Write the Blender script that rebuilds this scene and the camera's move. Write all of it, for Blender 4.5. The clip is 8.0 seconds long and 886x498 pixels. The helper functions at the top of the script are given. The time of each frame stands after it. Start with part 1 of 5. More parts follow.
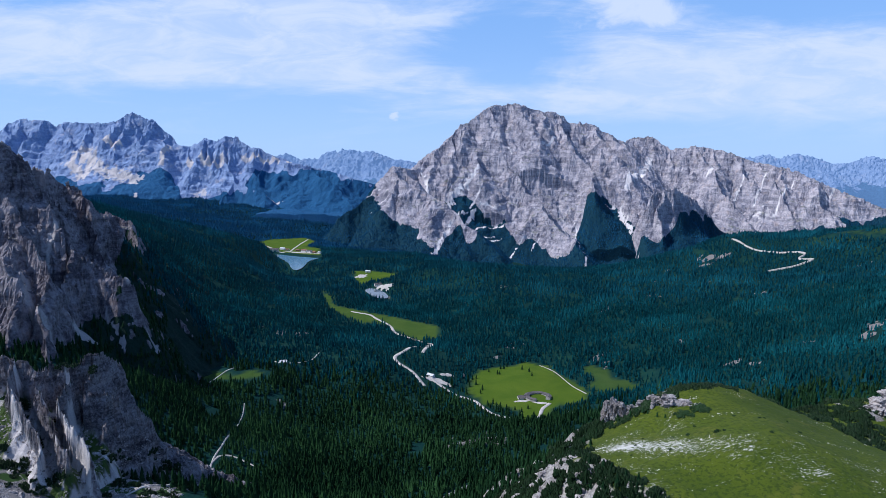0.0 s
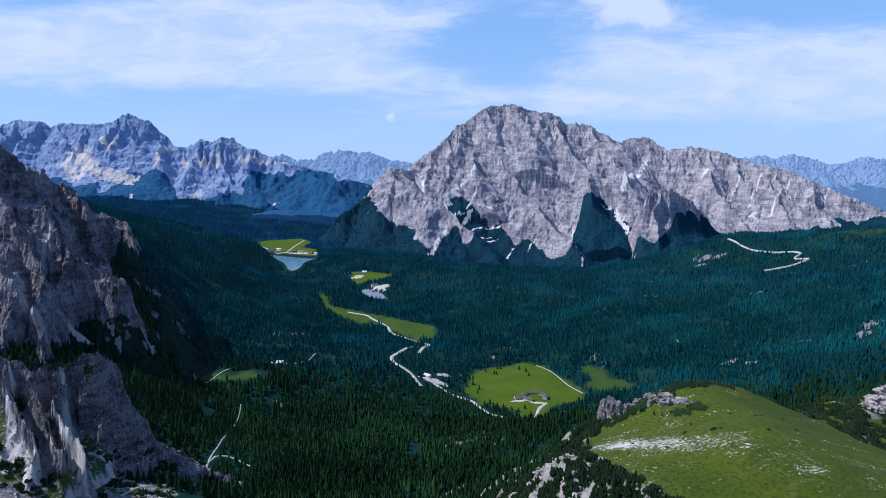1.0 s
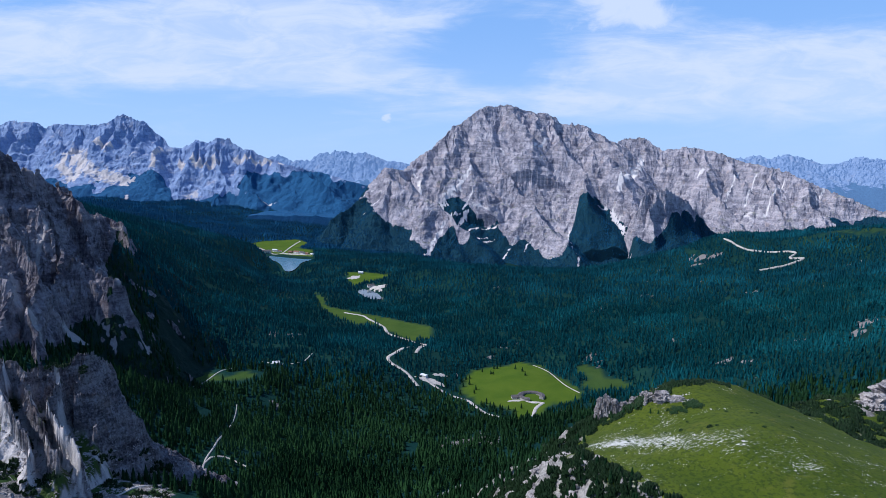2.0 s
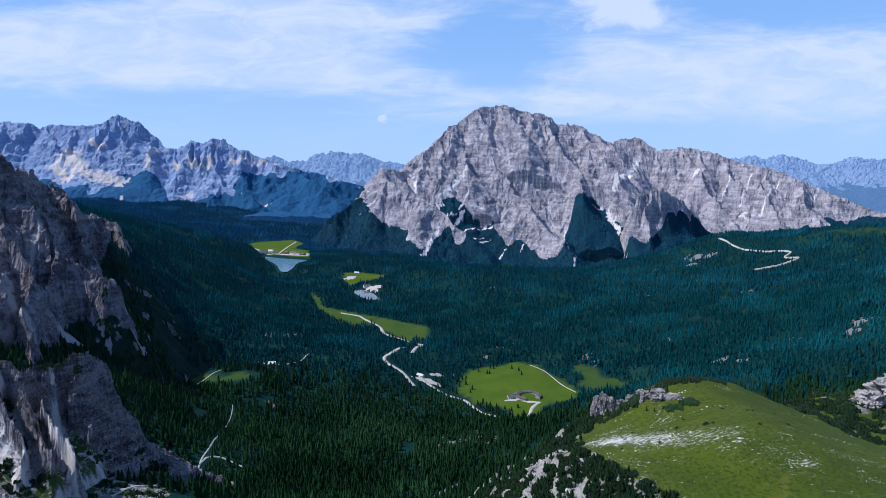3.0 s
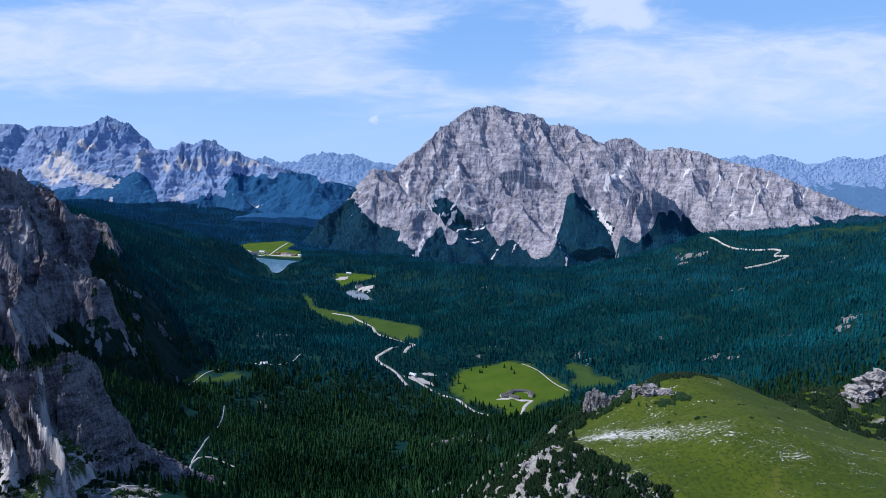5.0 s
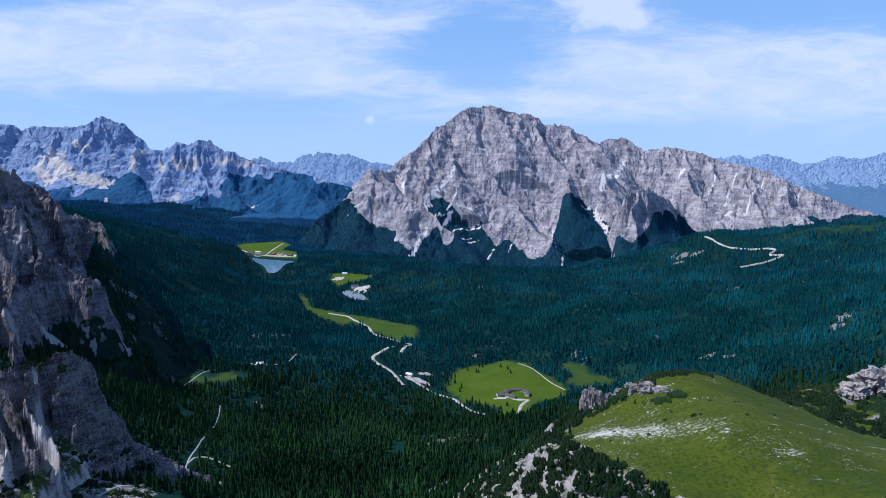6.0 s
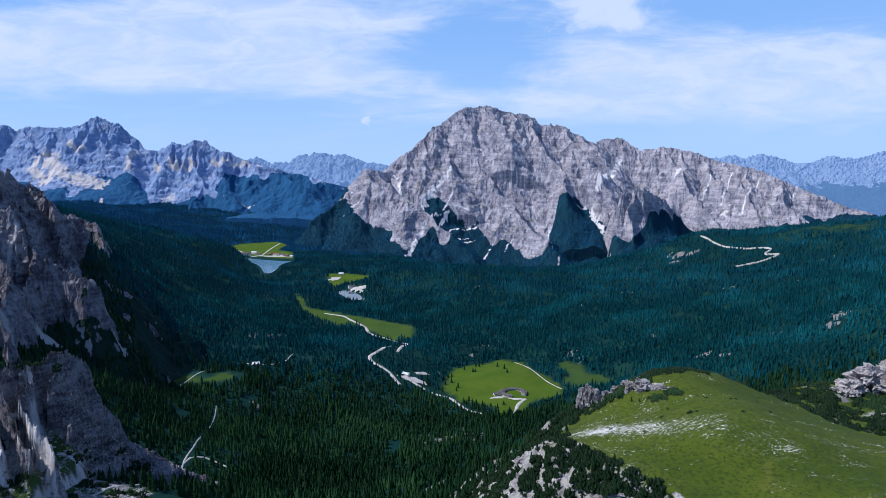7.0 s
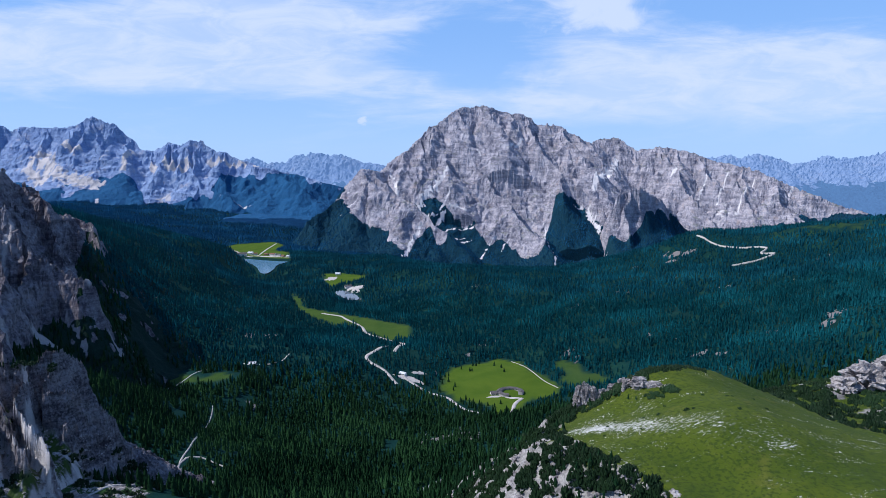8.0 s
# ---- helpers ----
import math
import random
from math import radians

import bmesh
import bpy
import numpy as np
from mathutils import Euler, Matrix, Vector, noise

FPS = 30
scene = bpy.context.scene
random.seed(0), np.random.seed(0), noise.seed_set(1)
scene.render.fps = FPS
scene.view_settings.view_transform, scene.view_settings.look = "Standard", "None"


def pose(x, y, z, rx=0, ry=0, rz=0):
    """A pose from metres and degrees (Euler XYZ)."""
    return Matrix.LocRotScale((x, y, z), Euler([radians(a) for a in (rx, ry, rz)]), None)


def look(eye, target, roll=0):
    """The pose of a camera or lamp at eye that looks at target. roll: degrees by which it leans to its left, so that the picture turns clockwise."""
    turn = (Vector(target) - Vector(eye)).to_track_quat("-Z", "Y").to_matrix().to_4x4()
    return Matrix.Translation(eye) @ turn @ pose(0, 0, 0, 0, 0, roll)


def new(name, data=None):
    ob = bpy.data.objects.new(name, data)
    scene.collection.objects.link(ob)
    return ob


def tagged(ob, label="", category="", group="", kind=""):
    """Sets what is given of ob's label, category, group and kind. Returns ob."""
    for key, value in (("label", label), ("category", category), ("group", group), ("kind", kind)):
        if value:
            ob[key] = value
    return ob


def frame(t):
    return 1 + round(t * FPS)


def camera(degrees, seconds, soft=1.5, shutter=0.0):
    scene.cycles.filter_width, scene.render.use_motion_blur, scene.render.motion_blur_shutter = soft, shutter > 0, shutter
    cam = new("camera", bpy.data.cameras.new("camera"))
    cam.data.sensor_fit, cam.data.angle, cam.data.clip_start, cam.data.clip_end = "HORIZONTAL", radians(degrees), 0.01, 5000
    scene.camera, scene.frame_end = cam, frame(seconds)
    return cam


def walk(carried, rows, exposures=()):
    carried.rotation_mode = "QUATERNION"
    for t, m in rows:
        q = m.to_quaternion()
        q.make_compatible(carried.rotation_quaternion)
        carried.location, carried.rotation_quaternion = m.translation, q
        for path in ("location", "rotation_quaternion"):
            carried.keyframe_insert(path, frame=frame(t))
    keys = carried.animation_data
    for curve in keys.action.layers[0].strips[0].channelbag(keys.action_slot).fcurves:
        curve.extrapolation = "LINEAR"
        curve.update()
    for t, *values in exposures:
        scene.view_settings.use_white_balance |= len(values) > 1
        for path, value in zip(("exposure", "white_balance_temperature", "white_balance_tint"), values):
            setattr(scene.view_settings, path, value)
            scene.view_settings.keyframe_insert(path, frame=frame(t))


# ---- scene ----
cam = camera(72.0, 8.0, soft=0.6)
# a drone sinking straight down twelve metres while it turns slowly to the right
walk(cam, [
    (0, pose(0.00, 0.00, 410.00, 81.500, 0.000, 0.000)),
    (1, pose(0.00, 0.04, 408.46, 81.585, 0.050, -0.328)),
    (2, pose(0.01, 0.08, 406.91, 81.655, 0.107, -0.686)),
    (3, pose(0.01, 0.12, 405.37, 81.712, 0.170, -1.062)),
    (4, pose(0.01, 0.16, 403.82, 81.759, 0.235, -1.446)),
    (5, pose(0.01, 0.20, 402.28, 81.796, 0.301, -1.830)),
    (6, pose(0.02, 0.24, 400.73, 81.825, 0.365, -2.202)),
    (7, pose(0.02, 0.28, 399.19, 81.848, 0.425, -2.552)),
    (8, pose(0.02, 0.32, 397.64, 81.867, 0.479, -2.872)),
], exposures=[(0, 0.0, 5900, 12)])

# ---- light ----
SUN_AZIMUTH, SUN_HEIGHT = -92.0, 52.0   # degrees, from the way the camera looks, clockwise
sun = new("sun", bpy.data.lights.new("sun", "SUN"))
sun.data.energy, sun.data.angle, sun.data.color = 5.0, radians(0.53), (1.0, 0.95, 0.89)
to_sun = Vector((math.sin(radians(SUN_AZIMUTH)) * math.cos(radians(SUN_HEIGHT)),
                 math.cos(radians(SUN_AZIMUTH)) * math.cos(radians(SUN_HEIGHT)), math.sin(radians(SUN_HEIGHT))))
sun.matrix_world = look(to_sun * 3000, (0, 0, 0))


class Nodes:
    """A short way to write node trees."""

    def __init__(self, tree):
        self.tree = tree

    def add(self, kind, inputs=(), **settings):
        n = self.tree.nodes.new(kind)
        for k, v in settings.items():
            setattr(n, k, v)
        for k, v in dict(inputs).items():
            if isinstance(v, bpy.types.NodeSocket):
                self.tree.links.new(v, n.inputs[k])
            else:
                n.inputs[k].default_value = v
        return n

    def math(self, op, a, b=0.0, clamp=False):
        return self.add("ShaderNodeMath", {0: a, 1: b}, operation=op, use_clamp=clamp).outputs[0]

    def mix(self, f, a, b):
        n = self.add("ShaderNodeMix", {"Factor": f}, data_type="RGBA")
        for sock, v in ((n.inputs[6], a), (n.inputs[7], b)):
            if isinstance(v, bpy.types.NodeSocket):
                self.tree.links.new(v, sock)
            else:
                sock.default_value = (*v, 1.0)
        return n.outputs[2]

    def ramp(self, f, *stops):
        n = self.add("ShaderNodeValToRGB", {0: f})
        e = n.color_ramp.elements
        while len(e) < len(stops):
            e.new(0.5)
        for el, (at, c) in zip(e, stops):
            el.position = at
            el.color = (c, c, c, 1) if isinstance(c, (int, float)) else (*c, 1)
        return n.outputs[0]

    def noise(self, vec, scale, detail=4.0, rough=0.55, warp=0.0):
        return self.add("ShaderNodeTexNoise", {"Vector": vec, "Scale": scale, "Detail": detail, "Roughness": rough, "Distortion": warp}).outputs["Fac"]

    def smooth(self, v, lo, hi):
        return self.add("ShaderNodeMapRange", {"Value": v, "From Min": lo, "From Max": hi}, interpolation_type="SMOOTHSTEP").outputs[0]


world = bpy.data.worlds.new("sky")
scene.world = world
world.use_nodes = True
w = Nodes(world.node_tree)
w.tree.nodes.clear()
sky = w.add("ShaderNodeTexSky", sky_type="NISHITA", sun_disc=False, sun_elevation=radians(SUN_HEIGHT),
            sun_rotation=radians(SUN_AZIMUTH), altitude=2200.0, air_density=1.0, dust_density=1.2, ozone_density=2.0).outputs[0]
ray = w.add("ShaderNodeTexCoord").outputs["Generated"]
rx, ry, rz = w.add("ShaderNodeSeparateXYZ", {0: ray}).outputs
ahead = w.math("MAXIMUM", w.math("ABSOLUTE", ry), 0.15)
ca, ce = w.math("DIVIDE", rx, ahead), w.math("DIVIDE", rz, ahead)
dome = w.add("ShaderNodeCombineXYZ", {0: ca, 1: ce, 2: 0.0}).outputs[0]


def patch_of_sky(a, e, wide, high, soft_lo=0.2, soft_hi=1.0):
    """1 in the middle of an oval of sky, 0 at its rim."""
    m = w.add("ShaderNodeMapping", {"Vector": dome, "Location": (-a / wide, -e / high, 0), "Scale": (1 / wide, 1 / high, 1)}).outputs[0]
    r = w.add("ShaderNodeVectorMath", {0: m}, operation="LENGTH").outputs["Value"]
    return w.math("SUBTRACT", 1.0, w.smooth(r, soft_lo, soft_hi))


# high thin cloud: long drawn-out veils with torn edges
veil_at = w.add("ShaderNodeMapping", {"Vector": dome, "Location": (1.3, 0.2, 0), "Rotation": (0, 0, radians(5)), "Scale": (1.0, 4.4, 1)}).outputs[0]
veil = w.noise(veil_at, 3.0, 8, 0.6, 0.8)
wisp_at = w.add("ShaderNodeMapping", {"Vector": dome, "Location": (0.7, 5.3, 0), "Rotation": (0, 0, radians(-4)), "Scale": (1.0, 6.0, 1)}).outputs[0]
wisp = w.noise(wisp_at, 6.0, 9, 0.66, 0.7)
cover = w.math("ADD", w.math("MULTIPLY", veil, 0.62), w.math("MULTIPLY", wisp, 0.38))
for a, e, wide, high, more in ((-0.40, 0.175, 0.72, 0.10, 0.36), (-0.25, 0.235, 0.5, 0.05, 0.20), (0.58, 0.135, 0.66, 0.11, 0.33), (0.07, 0.175, 0.20, 0.07, -0.20),
                               (0.52, 0.245, 0.16, 0.04, -0.22), (-0.55, 0.075, 0.5, 0.06, -0.08), (0.25, 0.09, 0.55, 0.05, 0.10)):
    cover = w.math("ADD", cover, w.math("MULTIPLY", patch_of_sky(a, e, wide, high, 0.1, 1.0), more))
torn = w.noise(w.add("ShaderNodeMapping", {"Vector": dome, "Rotation": (0, 0, radians(7)), "Scale": (1.0, 3.2, 1)}).outputs[0], 9.0, 8, 0.62, 0.6)
thick = w.math("MULTIPLY", w.smooth(cover, 0.45, 0.76), w.math("ADD", 0.50, w.math("MULTIPLY", w.smooth(torn, 0.33, 0.66), 0.40)))
# one low heap of cloud and a tiny puff
puff = w.noise(w.add("ShaderNodeMapping", {"Vector": dome, "Scale": (1.0, 1.35, 1)}).outputs[0], 11.0, 9, 0.62, 0.5)
crumb = w.noise(dome, 90.0, 5, 0.6, 0.3)
for a, e, wide, high in ((0.285, 0.245, 0.17, 0.085), (0.22, 0.275, 0.15, 0.06), (0.345, 0.225, 0.075, 0.05), (-0.078, 0.066, 0.016, 0.012)):
    oval = patch_of_sky(a, e, wide, high, 0.0, 1.0)
    body = w.math("ADD", oval, w.math("MULTIPLY", w.math("SUBTRACT", puff if wide > 0.05 else crumb, 0.55), 2.0))
    body = w.math("MULTIPLY", body, w.smooth(oval, 0.0, 0.3))
    thick = w.math("MAXIMUM", thick, w.math("MULTIPLY", w.smooth(body, 0.05, 0.75), 0.88))
cloud = w.math("MULTIPLY", w.math("MULTIPLY", thick, w.smooth(rz, 0.0, 0.09)), w.math("SUBTRACT", 1.0, w.math("MULTIPLY", w.smooth(rz, 0.35, 0.7), 0.75)))
# milky air low over the mountains
milk = w.math("MULTIPLY", w.math("SUBTRACT", 1.0, w.smooth(rz, -0.05, 0.24)), 0.72)
blue = w.mix(0.75, sky, (2.9, 5.4, 9.9))
blue = w.mix(w.math("MULTIPLY", w.smooth(rz, 0.24, 0.62), 0.85), blue, (0.55, 1.35, 3.6))
air = w.mix(milk, blue, (4.9, 6.8, 9.6))
both = w.mix(cloud, air, (7.0, 7.8, 9.4))
w.add("ShaderNodeOutputWorld", {0: w.add("ShaderNodeBackground", {0: both, 1: 0.10}).outputs[0]})

# ---- materials ----
def material(name, rough=0.9, gloss=0.25):
    m = bpy.data.materials.new(name)
    m.use_nodes = True
    k = Nodes(m.node_tree)
    k.bsdf = k.tree.nodes["Principled BSDF"]
    k.bsdf.inputs["Roughness"].default_value = rough
    k.bsdf.inputs["Specular IOR Level"].default_value = gloss
    k.geo = k.add("ShaderNodeNewGeometry")
    k.at = k.geo.outputs["Position"]
    k.m = m
    return k


def finish(k, colour, height=None, depth=1.0, strength=0.6):
    if isinstance(colour, bpy.types.NodeSocket):
        k.tree.links.new(colour, k.bsdf.inputs["Base Color"])
    else:
        k.bsdf.inputs["Base Color"].default_value = (*colour, 1)
    if height is not None:
        b = k.add("ShaderNodeBump", {"Height": height, "Distance": depth, "Strength": strength})
        k.tree.links.new(b.outputs[0], k.bsdf.inputs["Normal"])
    return k.m


def attribute(k, name):
    return k.add("ShaderNodeAttribute", attribute_name=name).outputs["Fac"]


def rock_colour(k, size, pale=(0.46, 0.43, 0.42), dark=(0.17, 0.16, 0.17), warm=(0.50, 0.36, 0.27), bands=40.0):
    """Dolomite: pale grey with darker cracks and streaks, ochre stains and level beds."""
    broad = k.noise(k.at, 0.9 / size, 5, 0.6, 0.4)
    fine = k.noise(k.at, 9.0 / size, 6, 0.7)
    beds_at = k.add("ShaderNodeMapping", {"Vector": k.at, "Rotation": (0.15, 0.38, 0), "Scale": (0.2 / bands, 0.2 / bands, 1.5 / bands)}).outputs[0]
    beds = k.noise(beds_at, 2.2, 6, 0.65, 0.3)
    streak_at = k.add("ShaderNodeMapping", {"Vector": k.at, "Scale": (7.0 / size, 7.0 / size, 0.8 / size)}).outputs[0]
    streak = k.noise(streak_at, 1.0, 4, 0.6)
    tone = k.math("ADD", k.math("MULTIPLY", broad, 0.34), k.math("ADD", k.math("MULTIPLY", beds, 0.30), k.math("ADD", k.math("MULTIPLY", fine, 0.42), k.math("MULTIPLY", streak, 0.14))))
    grey = k.mix(k.smooth(tone, 0.50, 0.71), dark, pale)
    stain = k.math("MULTIPLY", k.smooth(k.noise(k.at, 1.6 / size, 4, 0.6, 0.5), 0.55, 0.72), 0.55)
    return k.mix(stain, grey, warm), k.math("ADD", tone, k.math("MULTIPLY", fine, 0.4))


def mountain_material(name, size, pale, dark, warm, scree, wood, turf, bands=60.0, haze_glow=None):
    k = material(name, 0.92, 0.15)
    rock, relief = rock_colour(k, size, pale, dark, warm, bands)
    grain = k.noise(k.at, 20.0 / size, 5, 0.7)
    stones = k.mix(k.smooth(grain, 0.35, 0.7), tuple(c * 0.78 for c in scree), scree)
    ground = k.mix(attribute(k, "scree"), rock, stones)
    ground = k.mix(attribute(k, "turf"), ground, k.mix(grain, tuple(c * 0.6 for c in turf), turf))
    clump = k.noise(k.at, 40.0 / size, 5, 0.75)
    woods = k.mix(k.smooth(clump, 0.35, 0.68), tuple(c * 0.35 for c in wood), wood)
    ragged = k.math("ADD", attribute(k, "wood"), k.math("MULTIPLY", k.math("SUBTRACT", k.noise(k.at, 2.5 / size, 6, 0.7, 0.3), 0.5), 1.3))
    ground = k.mix(k.smooth(ragged, 0.40, 0.60), ground, woods)
    # blue emission stands in for sunlit haze before the rock
    if haze_glow:
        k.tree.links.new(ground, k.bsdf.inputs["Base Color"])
        k.bsdf.inputs["Emission Color"].default_value = (*haze_glow[:3], 1)
        k.bsdf.inputs["Emission Strength"].default_value = haze_glow[3]
    return finish(k, ground, relief, size * 0.075, 0.95)


WOOD = (0.018, 0.050, 0.030)
# the blue in its dark rock and woods replaces the veil of haze
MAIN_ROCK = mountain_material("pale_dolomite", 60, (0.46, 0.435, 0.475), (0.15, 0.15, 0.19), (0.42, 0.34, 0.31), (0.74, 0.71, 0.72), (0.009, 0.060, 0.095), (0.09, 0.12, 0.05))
# rock and woods shifted to blue, so the colour carries the air's haze
FAR_ROCK = mountain_material("haze_blue_dolomite", 110, (0.28, 0.37, 0.55), (0.155, 0.23, 0.41), (0.42, 0.41, 0.46), (0.60, 0.56, 0.56), (0.022, 0.125, 0.29), (0.05, 0.09, 0.09))
# the horizon's haze is made of blue base colours plus emission
HORIZON_ROCK = mountain_material("hazed_horizon_rock", 160, (0.16, 0.20, 0.28), (0.11, 0.15, 0.24), (0.20, 0.20, 0.24), (0.22, 0.25, 0.30), (0.03, 0.08, 0.15), (0.05, 0.10, 0.15), haze_glow=(0.16, 0.30, 0.58, 0.52))
# ridge and spur: dolomite colours lowered to deepen the shade on their faces
LEFT_ROCK = mountain_material("shade_darkened_dolomite", 45, (0.28, 0.26, 0.28), (0.065, 0.058, 0.075), (0.27, 0.21, 0.205), (0.44, 0.41, 0.41), (0.016, 0.046, 0.034), (0.06, 0.10, 0.03), bands=30)
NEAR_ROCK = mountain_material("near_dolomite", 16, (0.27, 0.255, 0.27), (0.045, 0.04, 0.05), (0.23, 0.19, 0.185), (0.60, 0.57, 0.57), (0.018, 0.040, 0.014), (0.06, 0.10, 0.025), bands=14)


def ground_material():
    k = material("valley_ground", 0.95, 0.05)
    grain = k.noise(k.at, 0.35, 6, 0.7)
    broad = k.noise(k.at, 0.02, 5, 0.6, 0.4)
    floor_ = k.mix(k.smooth(broad, 0.35, 0.7), (0.004, 0.024, 0.023), (0.007, 0.034, 0.030))
    floor_ = k.mix(k.smooth(grain, 0.5, 0.8), floor_, (0.011, 0.042, 0.033))
    glade = k.noise(k.at, 0.03, 5, 0.65, 0.5)
    floor_ = k.mix(k.math("MULTIPLY", k.smooth(glade, 0.52, 0.62), 0.6), floor_, (0.012, 0.046, 0.030))
    grass = k.mix(k.smooth(broad, 0.3, 0.7), (0.050, 0.092, 0.009), (0.074, 0.115, 0.012))
    grass = k.mix(k.math("MULTIPLY", k.smooth(grain, 0.4, 0.75), 0.5), grass, (0.060, 0.105, 0.018))
    c = k.mix(attribute(k, "meadow"), floor_, grass)
    stones = k.mix(grain, (0.10, 0.10, 0.10), (0.24, 0.225, 0.22))
    broken = k.smooth(k.math("ADD", attribute(k, "stony"), k.math("SUBTRACT", k.noise(k.at, 0.22, 5, 0.7), 0.85)), -0.02, 0.12)
    c = k.mix(broken, c, stones)
    return finish(k, c, grain, 1.2, 0.5)


def hill_material():
    k = material("alpine_turf", 0.9, 0.2)
    broad = k.noise(k.at, 0.018, 5, 0.6, 0.6)
    mid = k.noise(k.at, 0.12, 6, 0.65, 0.3)
    fine = k.noise(k.at, 1.1, 6, 0.8)
    tuft = k.noise(k.at, 0.45, 4, 0.7)
    grass = k.mix(k.smooth(broad, 0.35, 0.65), (0.042, 0.067, 0.003), (0.066, 0.090, 0.005))
    grass = k.mix(k.math("MULTIPLY", k.smooth(mid, 0.45, 0.7), 0.6), grass, (0.033, 0.057, 0.004))
    grass = k.mix(k.math("MULTIPLY", k.smooth(fine, 0.5, 0.75), 0.5), grass, (0.092, 0.108, 0.012))
    grass = k.mix(k.math("MULTIPLY", k.smooth(k.noise(k.at, 0.045, 4, 0.6, 1.0), 0.58, 0.7), 0.5), grass, (0.105, 0.108, 0.017))
    grass = k.mix(k.math("MULTIPLY", k.smooth(tuft, 0.48, 0.6), 0.8), grass, (0.022, 0.042, 0.004))
    rock, relief = rock_colour(k, 14, (0.40, 0.38, 0.37), (0.12, 0.11, 0.11), (0.42, 0.38, 0.32), 10)
    # limestone showing through the turf in broken level streaks
    streak_at = k.add("ShaderNodeMapping", {"Vector": k.at, "Rotation": (0, 0, -0.15), "Scale": (0.34, 0.95, 0.5)}).outputs[0]
    torn = k.noise(streak_at, 1.0, 8, 0.78, 0.3)
    bare = k.math("ADD", attribute(k, "bare"), k.math("MULTIPLY", k.math("SUBTRACT", torn, 0.5), 2.2))
    c = k.mix(k.smooth(bare, 0.46, 0.66), grass, k.mix(fine, (0.40, 0.40, 0.38), (0.66, 0.65, 0.63)))
    c = k.mix(attribute(k, "cliff"), c, rock)
    return finish(k, c, k.math("ADD", k.math("MULTIPLY", fine, 0.4), k.math("ADD", mid, k.math("MULTIPLY", relief, attribute(k, "cliff")))), 1.4, 0.6)


def needle_material(name, deep, light, rough=0.62, gloss=0.3):
    k = material(name, rough, gloss)
    pick = k.geo.outputs["Random Per Island"]
    grain = k.noise(k.at, 1.6, 4, 0.7)
    c = k.mix(pick, deep, light)
    c = k.mix(k.smooth(grain, 0.4, 0.7), tuple(v * 0.55 for v in deep), c)
    stand = k.noise(k.at, 0.008, 4, 0.6)
    c = k.mix(k.math("MULTIPLY", k.smooth(stand, 0.45, 0.7), 0.5), c, tuple(v * 1.35 for v in light))
    return finish(k, c)


def plain_material(name, a, b, scale, rough=0.85, gloss=0.3, relief=0.1):
    k = material(name, rough, gloss)
    n = k.noise(k.at, scale, 5, 0.65, 0.2)
    n2 = k.noise(k.at, scale * 0.12, 4, 0.6)
    c = k.mix(k.smooth(k.math("ADD", k.math("MULTIPLY", n, 0.6), k.math("MULTIPLY", n2, 0.4)), 0.35, 0.65), a, b)
    return finish(k, c, n, relief, 0.5)


GROUND = ground_material()
TURF = hill_material()
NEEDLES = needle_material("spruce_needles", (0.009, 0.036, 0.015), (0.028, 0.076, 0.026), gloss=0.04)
# same spruces farther off: haze is mixed into the needle colour, bluer each step
NEEDLES_MID = needle_material("slightly_hazed_spruce_needles", (0.003, 0.052, 0.064), (0.009, 0.098, 0.116), gloss=0.04)
NEEDLES_FAR = needle_material("hazed_spruce_needles", (0.004, 0.056, 0.078), (0.010, 0.096, 0.126), gloss=0.04)
NEEDLES_HAZE = needle_material("haze_blue_spruce_needles", (0.009, 0.070, 0.148), (0.015, 0.098, 0.195), gloss=0.04)
PINE = needle_material("dwarf_pine_needles", (0.009, 0.027, 0.010), (0.022, 0.050, 0.016), gloss=0.12)
BARK = plain_material("spruce_bark", (0.06, 0.045, 0.035), (0.13, 0.10, 0.08), 3.0)
GRAVEL = plain_material("pale_gravel", (0.30, 0.28, 0.26), (0.50, 0.47, 0.44), 0.6)
ASPHALT = plain_material("worn_asphalt", (0.16, 0.16, 0.165), (0.24, 0.24, 0.24), 0.5)
STONE = plain_material("white_limestone", (0.36, 0.35, 0.34), (0.66, 0.64, 0.62), 0.9)
CRAG = None


def crag_material():
    k = material("limestone_crag", 0.92, 0.15)
    c, relief = rock_colour(k, 9, (0.47, 0.44, 0.43), (0.12, 0.11, 0.115), (0.42, 0.35, 0.30), 5)
    return finish(k, c, relief, 0.9, 0.9)


CRAG = crag_material()


def water_material(name, tint):
    k = material(name, 0.08, 0.5)
    n = k.noise(k.at, 0.12, 3, 0.5)
    return finish(k, tint, n, 0.25, 0.15)


LAKE_WATER = water_material("lake_water", (0.10, 0.20, 0.26))
POND_WATER = water_material("pond_water", (0.07, 0.10, 0.13))
ROOF = plain_material("dark_roof_shingle", (0.06, 0.055, 0.06), (0.12, 0.11, 0.11), 0.8)
ROOF_RED = plain_material("brown_roof_tile", (0.14, 0.07, 0.05), (0.24, 0.13, 0.09), 0.8)
ROOF_METAL = plain_material("pale_sheet_roof", (0.45, 0.47, 0.50), (0.62, 0.64, 0.66), 0.5, 0.45, 0.5)
PLASTER = plain_material("white_plaster", (0.62, 0.60, 0.56), (0.80, 0.78, 0.74), 0.7)
TIMBER = plain_material("weathered_timber", (0.10, 0.07, 0.05), (0.22, 0.16, 0.11), 1.2)
